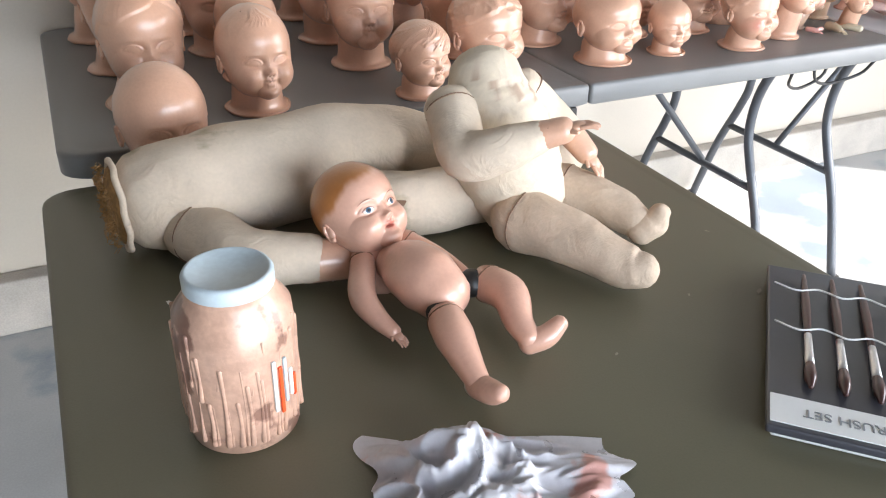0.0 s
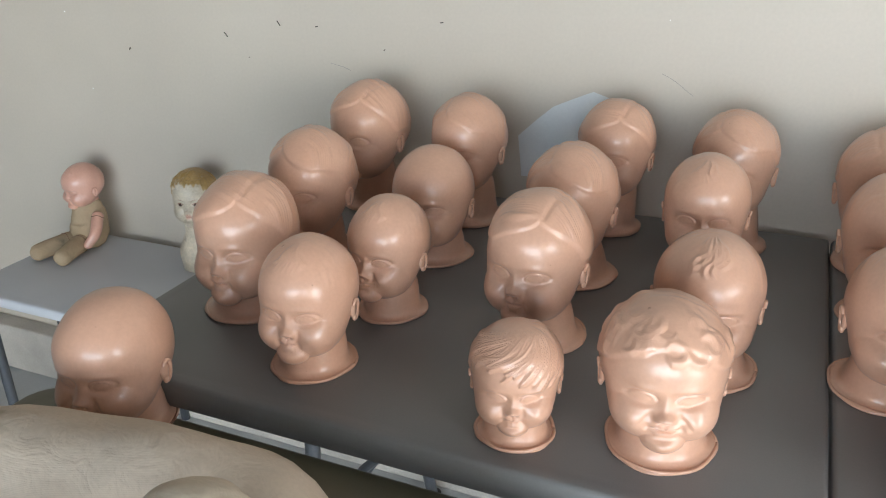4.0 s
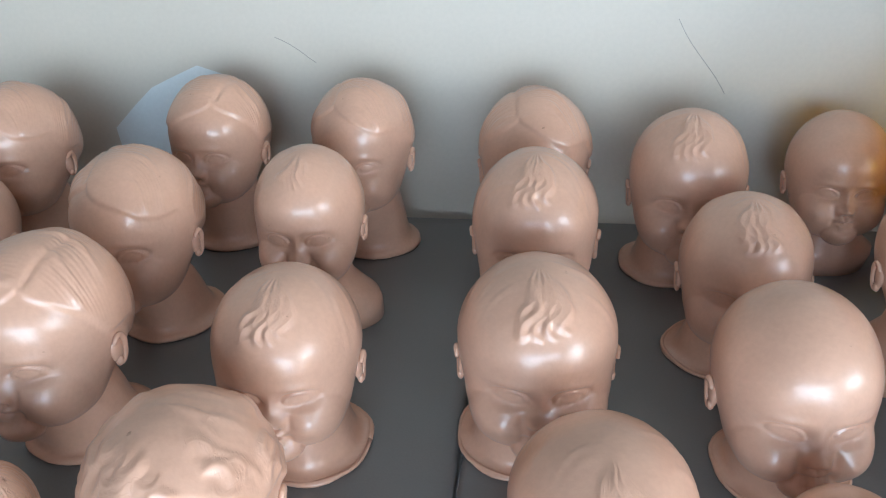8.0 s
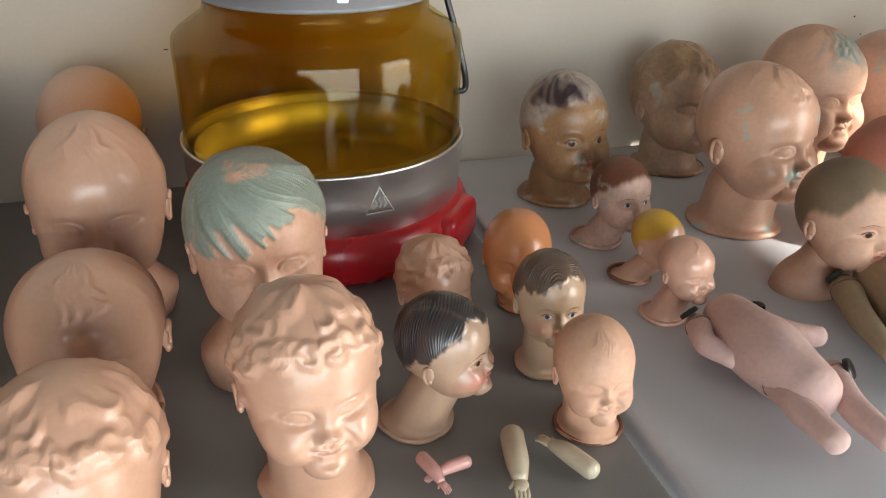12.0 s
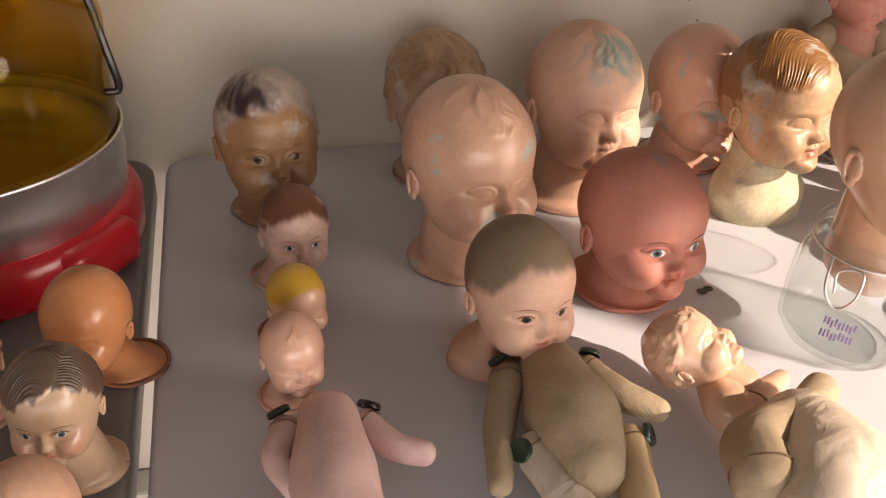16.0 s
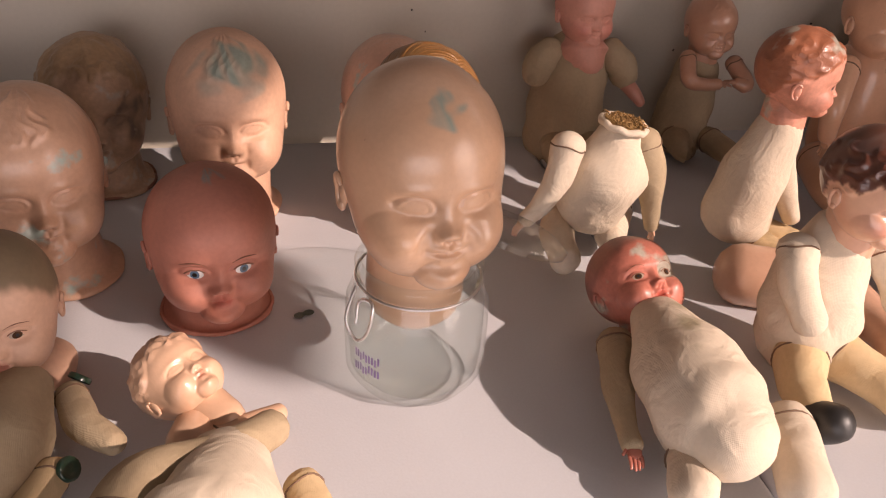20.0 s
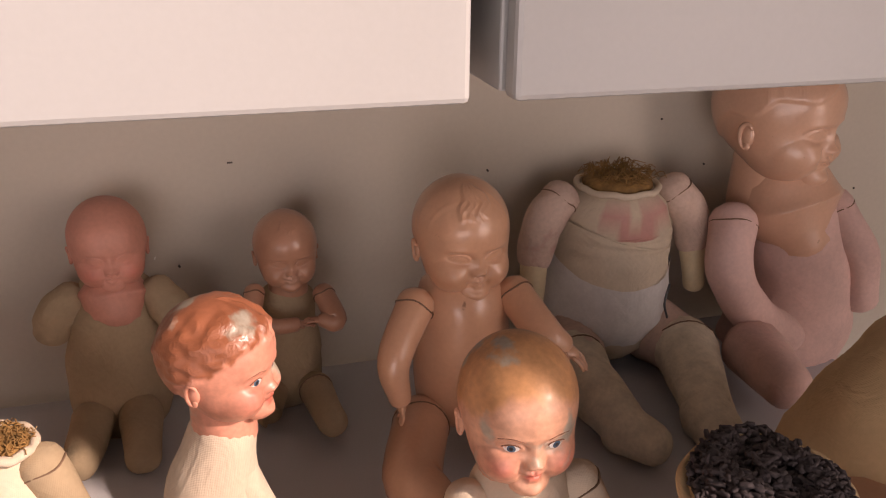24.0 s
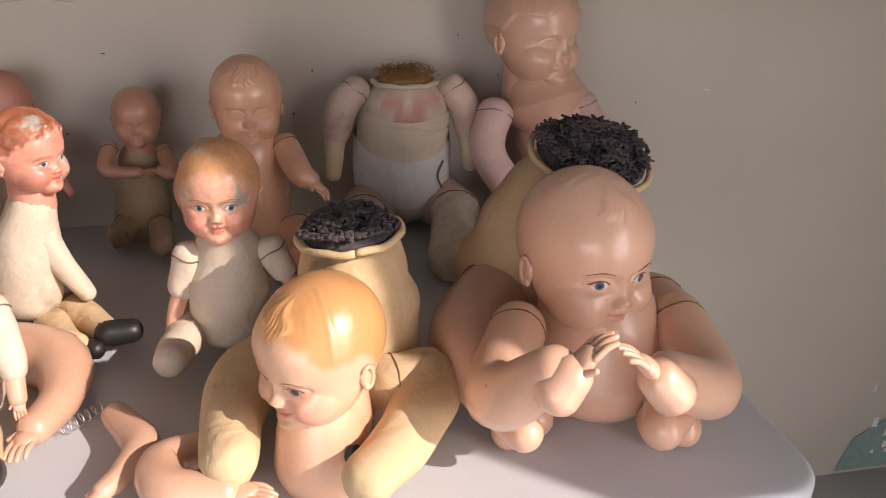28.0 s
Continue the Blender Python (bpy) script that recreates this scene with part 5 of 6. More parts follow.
doll('seated_doll', 'pink-headed baby doll in drab cloth, seated against the wall', 'doll', {
    'torso': ('drab', [(1.845, -0.068, 0.885, 0.040), (1.842, -0.068, 0.855, 0.050), (1.838, -0.070, 0.795, 0.055), (1.836, -0.072, 0.750, 0.054)]),
    'bust': ('matt', [(1.846, -0.070, 0.915, 0.022), (1.846, -0.078, 0.892, 0.036), (1.846, -0.088, 0.876, 0.030)]),
    'sleever': ('drab', [(1.888, -0.078, 0.890, 0.019), (1.903, -0.092, 0.872, 0.022), (1.908, -0.098, 0.858, 0.019)]),
    'armr': ('skin', [(1.906, -0.100, 0.862, 0.012), (1.918, -0.112, 0.842, 0.010), (1.929, -0.120, 0.828, 0.007)]),
    'sleevel': ('drab', [(1.804, -0.074, 0.890, 0.019), (1.788, -0.080, 0.874, 0.023), (1.780, -0.086, 0.858, 0.019)]),
    'legs': ('drab', [(1.812, -0.120, 0.765, 0.023), (1.806, -0.190, 0.760, 0.018)]),
    'legs2': ('drab', [(1.860, -0.120, 0.765, 0.023), (1.866, -0.195, 0.760, 0.018)]),
}, head=(1.846, -0.070, 0.946, 0.041), face=dict(yaw=8, skin=(0.60, 0.27, 0.20), mat='matt', blush=0.5))
doll('seated_doll', 'small smiling baby doll with drab cloth body and hands together', 'doll', {
    'torso': ('drab', [(2.026, -0.085, 0.865, 0.031), (2.021, -0.085, 0.810, 0.039), (2.018, -0.085, 0.766, 0.042)]),
    'arml': ('skin', [(1.989, -0.140, 0.897, 0.011), (1.985, -0.140, 0.869, 0.011), (2.008, -0.140, 0.861, 0.009), (2.030, -0.140, 0.861, 0.008)]),
    'armr': ('skin', [(2.064, -0.140, 0.888, 0.012), (2.073, -0.140, 0.861, 0.012), (2.059, -0.140, 0.863, 0.008)]),
    'legl': ('drab', [(1.999, -0.110, 0.770, 0.020), (1.991, -0.162, 0.770, 0.016), (2.005, -0.112, 0.770, 0.015)]),
    'legr': ('drab', [(2.047, -0.122, 0.770, 0.019), (2.058, -0.198, 0.770, 0.016)]),
}, head=(2.028, -0.090, 0.929, 0.036), face=dict(yaw=4, skin=(0.50, 0.26, 0.17), hair='wisps', mouth='smile'), palms=('arml', 'armr'))
doll('seated_doll', 'cloth doll with flaking auburn hair and black shoes, looking sideways', 'doll', {
    'torso': ('cloth', [(1.955, -0.390, 0.910, 0.025), (1.942, -0.390, 0.858, 0.036), (1.931, -0.390, 0.800, 0.039)]),
    'arm': ('cloth', [(1.951, -0.400, 0.904, 0.018), (1.972, -0.400, 0.848, 0.015), (1.999, -0.400, 0.799, 0.010)]),
    'leg1': ('tan', [(1.973, -0.376, 0.770, 0.022), (2.006, -0.418, 0.770, 0.017), (2.023, -0.446, 0.770, 0.015)]),
    'leg2': ('tan', [(1.955, -0.408, 0.770, 0.020), (1.980, -0.450, 0.770, 0.015), (1.996, -0.466, 0.770, 0.012)]),
    'shoe1': ('leather', [(2.022, -0.448, 0.770, 0.016), (2.051, -0.444, 0.770, 0.014)]),
    'shoe2': ('leather', [(1.996, -0.456, 0.760, 0.013), (2.014, -0.464, 0.760, 0.011)]),
}, head=(1.959, -0.390, 0.970, 0.039), face=dict(yaw=62, skin=(0.68, 0.30, 0.21), mat='worn', hair='curls', haircol=(0.35, 0.12, 0.06), lips=0.7, eyes='blue', blush=0.4))
doll('seated_doll', 'cloth-bodied doll with glossy dark brown curls and jointed arms', 'doll', {
    'torso': ('cloth', [(1.912, -0.570, 0.887, 0.027), (1.908, -0.570, 0.852, 0.039), (1.906, -0.573, 0.802, 0.047), (1.904, -0.578, 0.770, 0.042)]),
    'arml': ('cloth', [(1.866, -0.578, 0.884, 0.018), (1.860, -0.598, 0.856, 0.017), (1.868, -0.620, 0.826, 0.015)]),
    'armr': ('cloth', [(1.954, -0.573, 0.880, 0.018), (1.968, -0.590, 0.846, 0.015), (1.974, -0.602, 0.822, 0.012)]),
    'wristr': ('skin', [(1.974, -0.602, 0.820, 0.009), (1.976, -0.612, 0.798, 0.008)]),
    'legl': ('tan', [(1.886, -0.605, 0.772, 0.025), (1.868, -0.640, 0.768, 0.021), (1.860, -0.672, 0.764, 0.018)]),
    'legr': ('tan', [(1.926, -0.605, 0.772, 0.025), (1.944, -0.640, 0.768, 0.021), (1.954, -0.668, 0.764, 0.018)]),
    'shoel': ('leather', [(1.860, -0.678, 0.764, 0.0195), (1.863, -0.692, 0.776, 0.017)]),
    'shoer': ('leather', [(1.956, -0.674, 0.764, 0.0195), (1.962, -0.688, 0.776, 0.017)]),
}, head=(1.917, -0.582, 0.941, 0.041), face=dict(yaw=12, pitch=4, skin=(0.66, 0.37, 0.25), hair='curls', haircol=(0.10, 0.028, 0.014), lips=0.7, eyes='blue', blush=0.4), palms=('wristr',))
doll('seated_doll', 'glossy all-composition baby doll seated with jointed arms', 'doll', {
    'torso': ('skin', [(2.189, -0.225, 0.915, 0.046), (2.189, -0.225, 0.857, 0.050), (2.189, -0.220, 0.805, 0.046)]),
    'arml': ('skin', [(2.140, -0.255, 0.928, 0.019), (2.108, -0.280, 0.885, 0.016), (2.113, -0.280, 0.843, 0.011)]),
    'armr': ('skin', [(2.236, -0.255, 0.928, 0.019), (2.252, -0.290, 0.900, 0.017), (2.266, -0.300, 0.890, 0.013)]),
    'legl': ('skin', [(2.142, -0.247, 0.790, 0.029), (2.113, -0.330, 0.790, 0.028), (2.123, -0.362, 0.790, 0.022)]),
    'legr': ('skin', [(2.240, -0.240, 0.790, 0.034), (2.256, -0.283, 0.790, 0.027), (2.249, -0.325, 0.790, 0.021)]),
}, head=(2.190, -0.220, 0.979, 0.049), face=dict(yaw=4, hair='lock', skin=(0.64, 0.36, 0.23)), palms=('arml', 'armr'))
doll('headless_doll_body', 'headless cream cloth doll body in white diaper and knitted socks', 'doll body', {
    'torso': ('dyed', [(2.422, -0.088, 0.928, 0.067), (2.422, -0.088, 0.920, 0.070), (2.420, -0.088, 0.905, 0.071), (2.418, -0.088, 0.840, 0.072), (2.418, -0.090, 0.793, 0.062)]),
    'arml': ('blushcloth', [(2.350, -0.095, 0.972, 0.023), (2.324, -0.100, 0.934, 0.024), (2.313, -0.108, 0.896, 0.021)]),
    'forel': ('creampaint', [(2.312, -0.110, 0.892, 0.017), (2.306, -0.122, 0.838, 0.013)]),
    'armr': ('blushcloth', [(2.494, -0.095, 0.972, 0.023), (2.514, -0.100, 0.934, 0.024), (2.520, -0.108, 0.896, 0.020)]),
    'forer': ('creampaint', [(2.520, -0.110, 0.892, 0.016), (2.523, -0.120, 0.844, 0.013)]),
    'thighl': ('blushcloth', [(2.373, -0.100, 0.781, 0.041), (2.344, -0.165, 0.781, 0.038)]),
    'legl': ('knit', [(2.345, -0.163, 0.781, 0.040), (2.346, -0.200, 0.778, 0.035), (2.353, -0.275, 0.771, 0.027)]),
    'thighr': ('blushcloth', [(2.476, -0.105, 0.781, 0.042), (2.492, -0.165, 0.781, 0.038)]),
    'legr': ('knit', [(2.492, -0.163, 0.781, 0.040), (2.482, -0.200, 0.778, 0.035), (2.456, -0.275, 0.771, 0.028)]),
    'footl': ('knit', [(2.355, -0.280, 0.766, 0.029), (2.370, -0.315, 0.766, 0.022)]),
    'footr': ('knit', [(2.454, -0.280, 0.766, 0.031), (2.448, -0.320, 0.766, 0.024)]),
}, neck='straw', diaper=True, dye=((2.396, 0.944, 0.018, 0.012, (0.62, 0.34, 0.29)), (2.450, 0.947, 0.022, 0.010, (0.62, 0.34, 0.29)), (2.420, 0.927, 0.024, 0.003, (0.58, 0.30, 0.25))))
doll('seated_doll', 'large pink cloth baby doll with a painted shoulder head', 'doll', {
    'torso': ('pinkcloth', [(2.643, -0.108, 0.953, 0.051), (2.672, -0.108, 0.875, 0.073), (2.677, -0.108, 0.779, 0.079), (2.667, -0.108, 0.712, 0.077)]),
    'arml': ('pinkcloth', [(2.553, -0.168, 0.944, 0.028), (2.536, -0.168, 0.883, 0.027), (2.577, -0.168, 0.820, 0.026), (2.630, -0.168, 0.781, 0.026)]),
    'armr': ('pinkcloth', [(2.690, -0.168, 0.951, 0.024), (2.719, -0.168, 0.883, 0.023), (2.734, -0.168, 0.821, 0.022)]),
    'leg': ('pinkcloth', [(2.564, -0.198, 0.787, 0.037), (2.552, -0.279, 0.787, 0.028)]),
    'bust': ('skin', [(2.625, -0.103, 1.001, 0.041), (2.633, -0.110, 0.969, 0.056), (2.642, -0.118, 0.935, 0.066), (2.652, -0.140, 0.899, 0.038)]),
}, head=(2.618, -0.108, 1.049, 0.069), face=dict(yaw=28, skin=(0.66, 0.39, 0.27), hair='combed', mouth='smile'))
doll('headless_doll_body', 'large headless tan cloth body with dark wool stuffing and flesh-coloured legs', 'doll body', {
    'torso': ('tan', [(2.562, -0.478, 0.925, 0.072), (2.535, -0.460, 0.87, 0.080), (2.505, -0.44, 0.80, 0.078)]),
    'legl': ('skin', [(2.471, -0.480, 0.800, 0.047), (2.416, -0.566, 0.800, 0.044), (2.409, -0.644, 0.800, 0.034), (2.418, -0.723, 0.800, 0.020), (2.424, -0.749, 0.800, 0.017)]),
    'legr': ('skin', [(2.640, -0.537, 0.800, 0.040), (2.636, -0.616, 0.800, 0.037), (2.581, -0.715, 0.800, 0.027), (2.546, -0.763, 0.800, 0.020)]),
    'footl': ('skin', [(2.457, -0.675, 0.765, 0.022), (2.425, -0.689, 0.757, 0.017)]),
    'footr': ('skin', [(2.572, -0.705, 0.765, 0.022), (2.596, -0.723, 0.765, 0.018)]),
}, neck='fur', axis=(0.1, -0.3, 0.95))
doll('seated_doll', 'small cloth doll with ginger painted hair and pink hands', 'doll', {
    'torso': ('cloth', [(2.166, -0.460, 0.871, 0.037), (2.162, -0.460, 0.823, 0.046), (2.159, -0.460, 0.783, 0.039)]),
    'arml': ('cloth', [(2.124, -0.470, 0.879, 0.018), (2.114, -0.470, 0.832, 0.016)]),
    'forel': ('skin', [(2.112, -0.472, 0.826, 0.010), (2.104, -0.474, 0.805, 0.009), (2.098, -0.478, 0.782, 0.007)]),
    'armr': ('cloth', [(2.209, -0.470, 0.879, 0.018), (2.224, -0.470, 0.846, 0.015)]),
    'forer': ('skin', [(2.226, -0.472, 0.842, 0.010), (2.238, -0.476, 0.820, 0.007)]),
    'legl': ('cloth', [(2.123, -0.441, 0.780, 0.022), (2.109, -0.503, 0.780, 0.021), (2.101, -0.537, 0.780, 0.018)]),
    'legr': ('cloth', [(2.187, -0.451, 0.780, 0.022), (2.212, -0.496, 0.780, 0.019), (2.217, -0.534, 0.780, 0.016)]),
}, head=(2.162, -0.460, 0.941, 0.045), face=dict(yaw=-4, skin=(0.68, 0.36, 0.24), mat='worn', hair='painted', haircol=(0.60, 0.30, 0.14), blush=0.7, lips=0.7, eyes='blue'), palms=('forel', 'forer'), palm_skin=(0.62, 0.26, 0.20))
doll('headless_doll_body', 'headless tan cloth body with open neck of dark wool stuffing', 'doll body', {
    'torso': ('tan', [(2.293, -0.570, 0.893, 0.054), (2.297, -0.570, 0.847, 0.061), (2.305, -0.570, 0.772, 0.057)]),
    'legl': ('tan', [(2.271, -0.625, 0.790, 0.039), (2.200, -0.582, 0.790, 0.038), (2.171, -0.647, 0.790, 0.031), (2.169, -0.729, 0.790, 0.024)]),
    'legr': ('tan', [(2.318, -0.644, 0.790, 0.036), (2.358, -0.641, 0.790, 0.034), (2.323, -0.718, 0.790, 0.028), (2.281, -0.772, 0.790, 0.023)]),
}, neck='fur')
# the black mark paints the shade inside a hole in the plate
doll('doll_head', 'glossy shoulder-plate doll head with ginger painted hair', 'doll head', {
    'bust': ('skin', [(2.250, -0.700, 0.823, 0.033), (2.249, -0.700, 0.793, 0.041), (2.250, -0.700, 0.758, 0.045)]),
}, head=(2.250, -0.700, 0.878, 0.054), face=dict(yaw=-52, pitch=8, skin=(0.72, 0.42, 0.27), hair='wisps', haircol=(0.60, 0.29, 0.11), eyes='brown', lips=0.6, blush=0.5, mouth='smile'), marks=((2.274, -0.738, 0.790, 0.009, 0.012, 'leather'),))
doll('baby_doll_torso', 'large bald baby doll torso with jointed arms and glass eyes', 'doll', {
    'torso': ('skin', [(2.540, -0.620, 0.839, 0.061), (2.545, -0.620, 0.784, 0.075)]),
    'arml': ('skin', [(2.445, -0.660, 0.850, 0.028), (2.399, -0.745, 0.841, 0.030), (2.431, -0.790, 0.892, 0.021)]),
    'armr': ('skin', [(2.621, -0.650, 0.847, 0.028), (2.604, -0.735, 0.823, 0.030), (2.527, -0.790, 0.876, 0.021)]),
    'handl': ('skin', [(2.428, -0.800, 0.877, 0.021), (2.440, -0.800, 0.893, 0.018)]),
    'handr': ('skin', [(2.529, -0.800, 0.866, 0.021), (2.514, -0.800, 0.882, 0.018)]),
}, head=(2.521, -0.612, 0.913, 0.068), face=dict(yaw=14, skin=(0.70, 0.42, 0.29), hair='wisps', eyes='blue', lips=0.3), palms=('handl', 'handr'))
doll('headless_doll_body', 'small headless cloth body with straw spilling from the neck', 'doll body', {
    'torso': ('cloth', [(1.789, -0.350, 0.883, 0.026), (1.783, -0.350, 0.845, 0.046), (1.767, -0.350, 0.799, 0.038)]),
    'arml': ('cloth', [(1.725, -0.370, 0.891, 0.019), (1.718, -0.370, 0.851, 0.016), (1.703, -0.370, 0.817, 0.012), (1.686, -0.370, 0.797, 0.009)]),
    'armr': ('drab', [(1.817, -0.360, 0.890, 0.018), (1.832, -0.360, 0.841, 0.017), (1.840, -0.360, 0.804, 0.012), (1.847, -0.360, 0.774, 0.009)]),
    'legl': ('cloth', [(1.760, -0.304, 0.770, 0.023), (1.732, -0.355, 0.770, 0.020), (1.721, -0.414, 0.770, 0.017)]),
    'legr': ('cloth', [(1.820, -0.310, 0.770, 0.023), (1.791, -0.374, 0.770, 0.018)]),
}, neck='straw', palms=('arml', 'armr'))
doll('lying_doll', 'worn cream cloth doll with red-brown face lying on its back', 'doll', {
    'torso': ('cloth', [(1.752, -0.569, 0.800, 0.026), (1.746, -0.632, 0.800, 0.044), (1.744, -0.687, 0.800, 0.047), (1.746, -0.718, 0.800, 0.035)]),
    'arml': ('drab', [(1.720, -0.560, 0.770, 0.018), (1.700, -0.613, 0.770, 0.015), (1.688, -0.654, 0.770, 0.010), (1.682, -0.685, 0.770, 0.009)]),
    'legl': ('cloth', [(1.725, -0.704, 0.770, 0.021), (1.708, -0.741, 0.770, 0.019)]),
    'legr': ('cloth', [(1.824, -0.681, 0.770, 0.022), (1.799, -0.750, 0.770, 0.022)]),
}, head=(1.753, -0.510, 0.800, 0.043), face=dict(yaw=8, pitch=-62, skin=(0.50, 0.16, 0.11), mat='worn', hair='painted', haircol=(0.30, 0.10, 0.07), lips=0.5, eyes='brown', mouth='open'), palms=('arml',))
doll('doll_body', 'limp cream cloth doll body lying with one leg bent up', 'doll body', {
    'torso': ('cloth', [(1.369, -0.674, 0.790, 0.030), (1.361, -0.727, 0.790, 0.046), (1.330, -0.759, 0.790, 0.042)]),
    'leg1': ('drab', [(1.302, -0.727, 0.800, 0.024), (1.314, -0.696, 0.800, 0.023), (1.364, -0.677, 0.800, 0.018), (1.402, -0.653, 0.800, 0.014)]),
    'arm': ('tan', [(1.421, -0.691, 0.770, 0.015), (1.433, -0.721, 0.770, 0.013)]),
    'leg2': ('cloth', [(1.368, -0.765, 0.770, 0.022), (1.402, -0.766, 0.770, 0.021)]),
})
doll('doll_head', 'small shoulder-plate doll head lying on its back', 'doll head', {
    'plate': ('skin', [(1.348, -0.591, 0.770, 0.016), (1.341, -0.631, 0.770, 0.021)]),
    'arm': ('skin', [(1.359, -0.634, 0.770, 0.015), (1.384, -0.619, 0.770, 0.012), (1.407, -0.606, 0.770, 0.008)]),
}, head=(1.329, -0.578, 0.790, 0.032), face=dict(yaw=45, pitch=-72, skin=(0.68, 0.42, 0.28), hair='curls', lips=0.4))
doll('doll_body', 'headless pink cloth doll body with black button joints', 'doll body', {
    'torso': ('pinkcloth', [(1.018, -0.580, 0.775, 0.023), (1.015, -0.643, 0.775, 0.032), (1.017, -0.704, 0.775, 0.025)]),
    'arml': ('pinkcloth', [(0.986, -0.576, 0.770, 0.012), (0.977, -0.611, 0.770, 0.011), (0.986, -0.639, 0.770, 0.009)]),
    'armr': ('pinkcloth', [(1.045, -0.587, 0.770, 0.011), (1.064, -0.616, 0.770, 0.011), (1.085, -0.627, 0.770, 0.010)]),
    'legl': ('pinkcloth', [(1.003, -0.677, 0.770, 0.014), (0.998, -0.715, 0.770, 0.012), (0.998, -0.756, 0.770, 0.011)]),
    'legr': ('pinkcloth', [(1.056, -0.680, 0.770, 0.013), (1.040, -0.728, 0.770, 0.012), (1.040, -0.766, 0.770, 0.011)]),
}, buttons='black')
doll('doll_body', 'drab cloth doll body with green button joints, lying flat', 'doll body', {
    'torso': ('drab', [(1.207, -0.562, 0.780, 0.025), (1.203, -0.626, 0.780, 0.037), (1.197, -0.678, 0.780, 0.024)]),
    'arml': ('drab', [(1.174, -0.548, 0.770, 0.015), (1.148, -0.612, 0.770, 0.013), (1.130, -0.669, 0.770, 0.009)]),
    'armr': ('drab', [(1.243, -0.556, 0.770, 0.013), (1.258, -0.597, 0.770, 0.014), (1.283, -0.621, 0.770, 0.010)]),
    'legl': ('cloth', [(1.167, -0.641, 0.770, 0.016), (1.175, -0.693, 0.770, 0.016), (1.187, -0.751, 0.770, 0.013)]),
    'legr': ('tan', [(1.245, -0.645, 0.770, 0.013), (1.224, -0.702, 0.770, 0.015), (1.201, -0.762, 0.770, 0.012)]),
}, buttons='green')
doll('doll_body', 'large headless cream muslin body stuffed with straw, lying on its side', 'doll body', {
    'torso': ('cloth', [(-0.826, -1.035, 0.763, 0.066), (-0.735, -1.030, 0.765, 0.074), (-0.600, -0.998, 0.765, 0.073), (-0.480, -0.978, 0.760, 0.058), (-0.415, -1.015, 0.752, 0.050)]),
    'arm': ('cloth', [(-0.800, -1.125, 0.735, 0.040), (-0.735, -1.180, 0.735, 0.034), (-0.675, -1.205, 0.733, 0.030)]),
    'hand': ('skin', [(-0.675, -1.205, 0.730, 0.0275), (-0.628, -1.215, 0.727, 0.024)]),
    'leg': ('cloth', [(-0.575, -1.118, 0.740, 0.045), (-0.495, -1.132, 0.740, 0.044), (-0.417, -1.140, 0.740, 0.040)]),
    'foot': ('cloth', [(-0.42, -1.00, 0.735, 0.043), (-0.33, -1.03, 0.735, 0.043), (-0.275, -1.025, 0.745, 0.040), (-0.256, -1.005, 0.772, 0.034), (-0.250, -0.990, 0.788, 0.026)]),
    'foot2': ('cloth', [(-0.36, -1.06, 0.735, 0.045), (-0.280, -1.085, 0.737, 0.043), (-0.246, -1.080, 0.756, 0.036), (-0.238, -1.068, 0.773, 0.028)]),
}, neck='straw', marks=((-0.548, -1.163, 0.742, 0.030, 0.024, 'seam'),))
doll('lying_doll', 'small composition doll with ginger hair and jointed limbs lying down', 'doll', {
    'torso': ('skin', [(-0.592, -1.270, 0.742, 0.025), (-0.586, -1.293, 0.746, 0.034), (-0.578, -1.325, 0.747, 0.037), (-0.569, -1.352, 0.740, 0.031)]),
    'arml': ('skin', [(-0.622, -1.243, 0.740, 0.0153), (-0.645, -1.300, 0.731, 0.0157), (-0.644, -1.335, 0.725, 0.0127), (-0.634, -1.365, 0.719, 0.0085)]),
    'armr': ('skin', [(-0.560, -1.222, 0.740, 0.0145), (-0.535, -1.262, 0.731, 0.0136), (-0.520, -1.295, 0.725, 0.0102)]),
    'legl': ('skin', [(-0.582, -1.383, 0.732, 0.0204), (-0.588, -1.415, 0.734, 0.0208), (-0.590, -1.447, 0.726, 0.0161), (-0.590, -1.472, 0.719, 0.0123)]),
    'footl': ('mint', [(-0.590, -1.470, 0.713, 0.0132), (-0.586, -1.492, 0.719, 0.0127), (-0.583, -1.505, 0.726, 0.0093)]),
    'legr': ('skin', [(-0.508, -1.335, 0.732, 0.0217), (-0.500, -1.372, 0.736, 0.0213), (-0.508, -1.408, 0.726, 0.0161), (-0.508, -1.432, 0.719, 0.0123)]),
    'footr': ('skin', [(-0.508, -1.430, 0.712, 0.0132), (-0.490, -1.437, 0.721, 0.0127), (-0.474, -1.436, 0.732, 0.0093)]),
    # black balls stand in for the shade in the open hip gaps
    'hipl': ('leather', [(-0.581, -1.366, 0.734, 0.0165), (-0.581, -1.372, 0.734, 0.0165)]),
    'hipr': ('leather', [(-0.527, -1.330, 0.734, 0.0165), (-0.523, -1.333, 0.734, 0.0165)]),
}, head=(-0.613, -1.203, 0.783, 0.050), face=dict(yaw=22, pitch=-38, skin=(0.64, 0.37, 0.27), hair='painted', haircol=(0.42, 0.16, 0.04), eyes='blue', lips=0.6, mouth='open'), palms=('arml',))
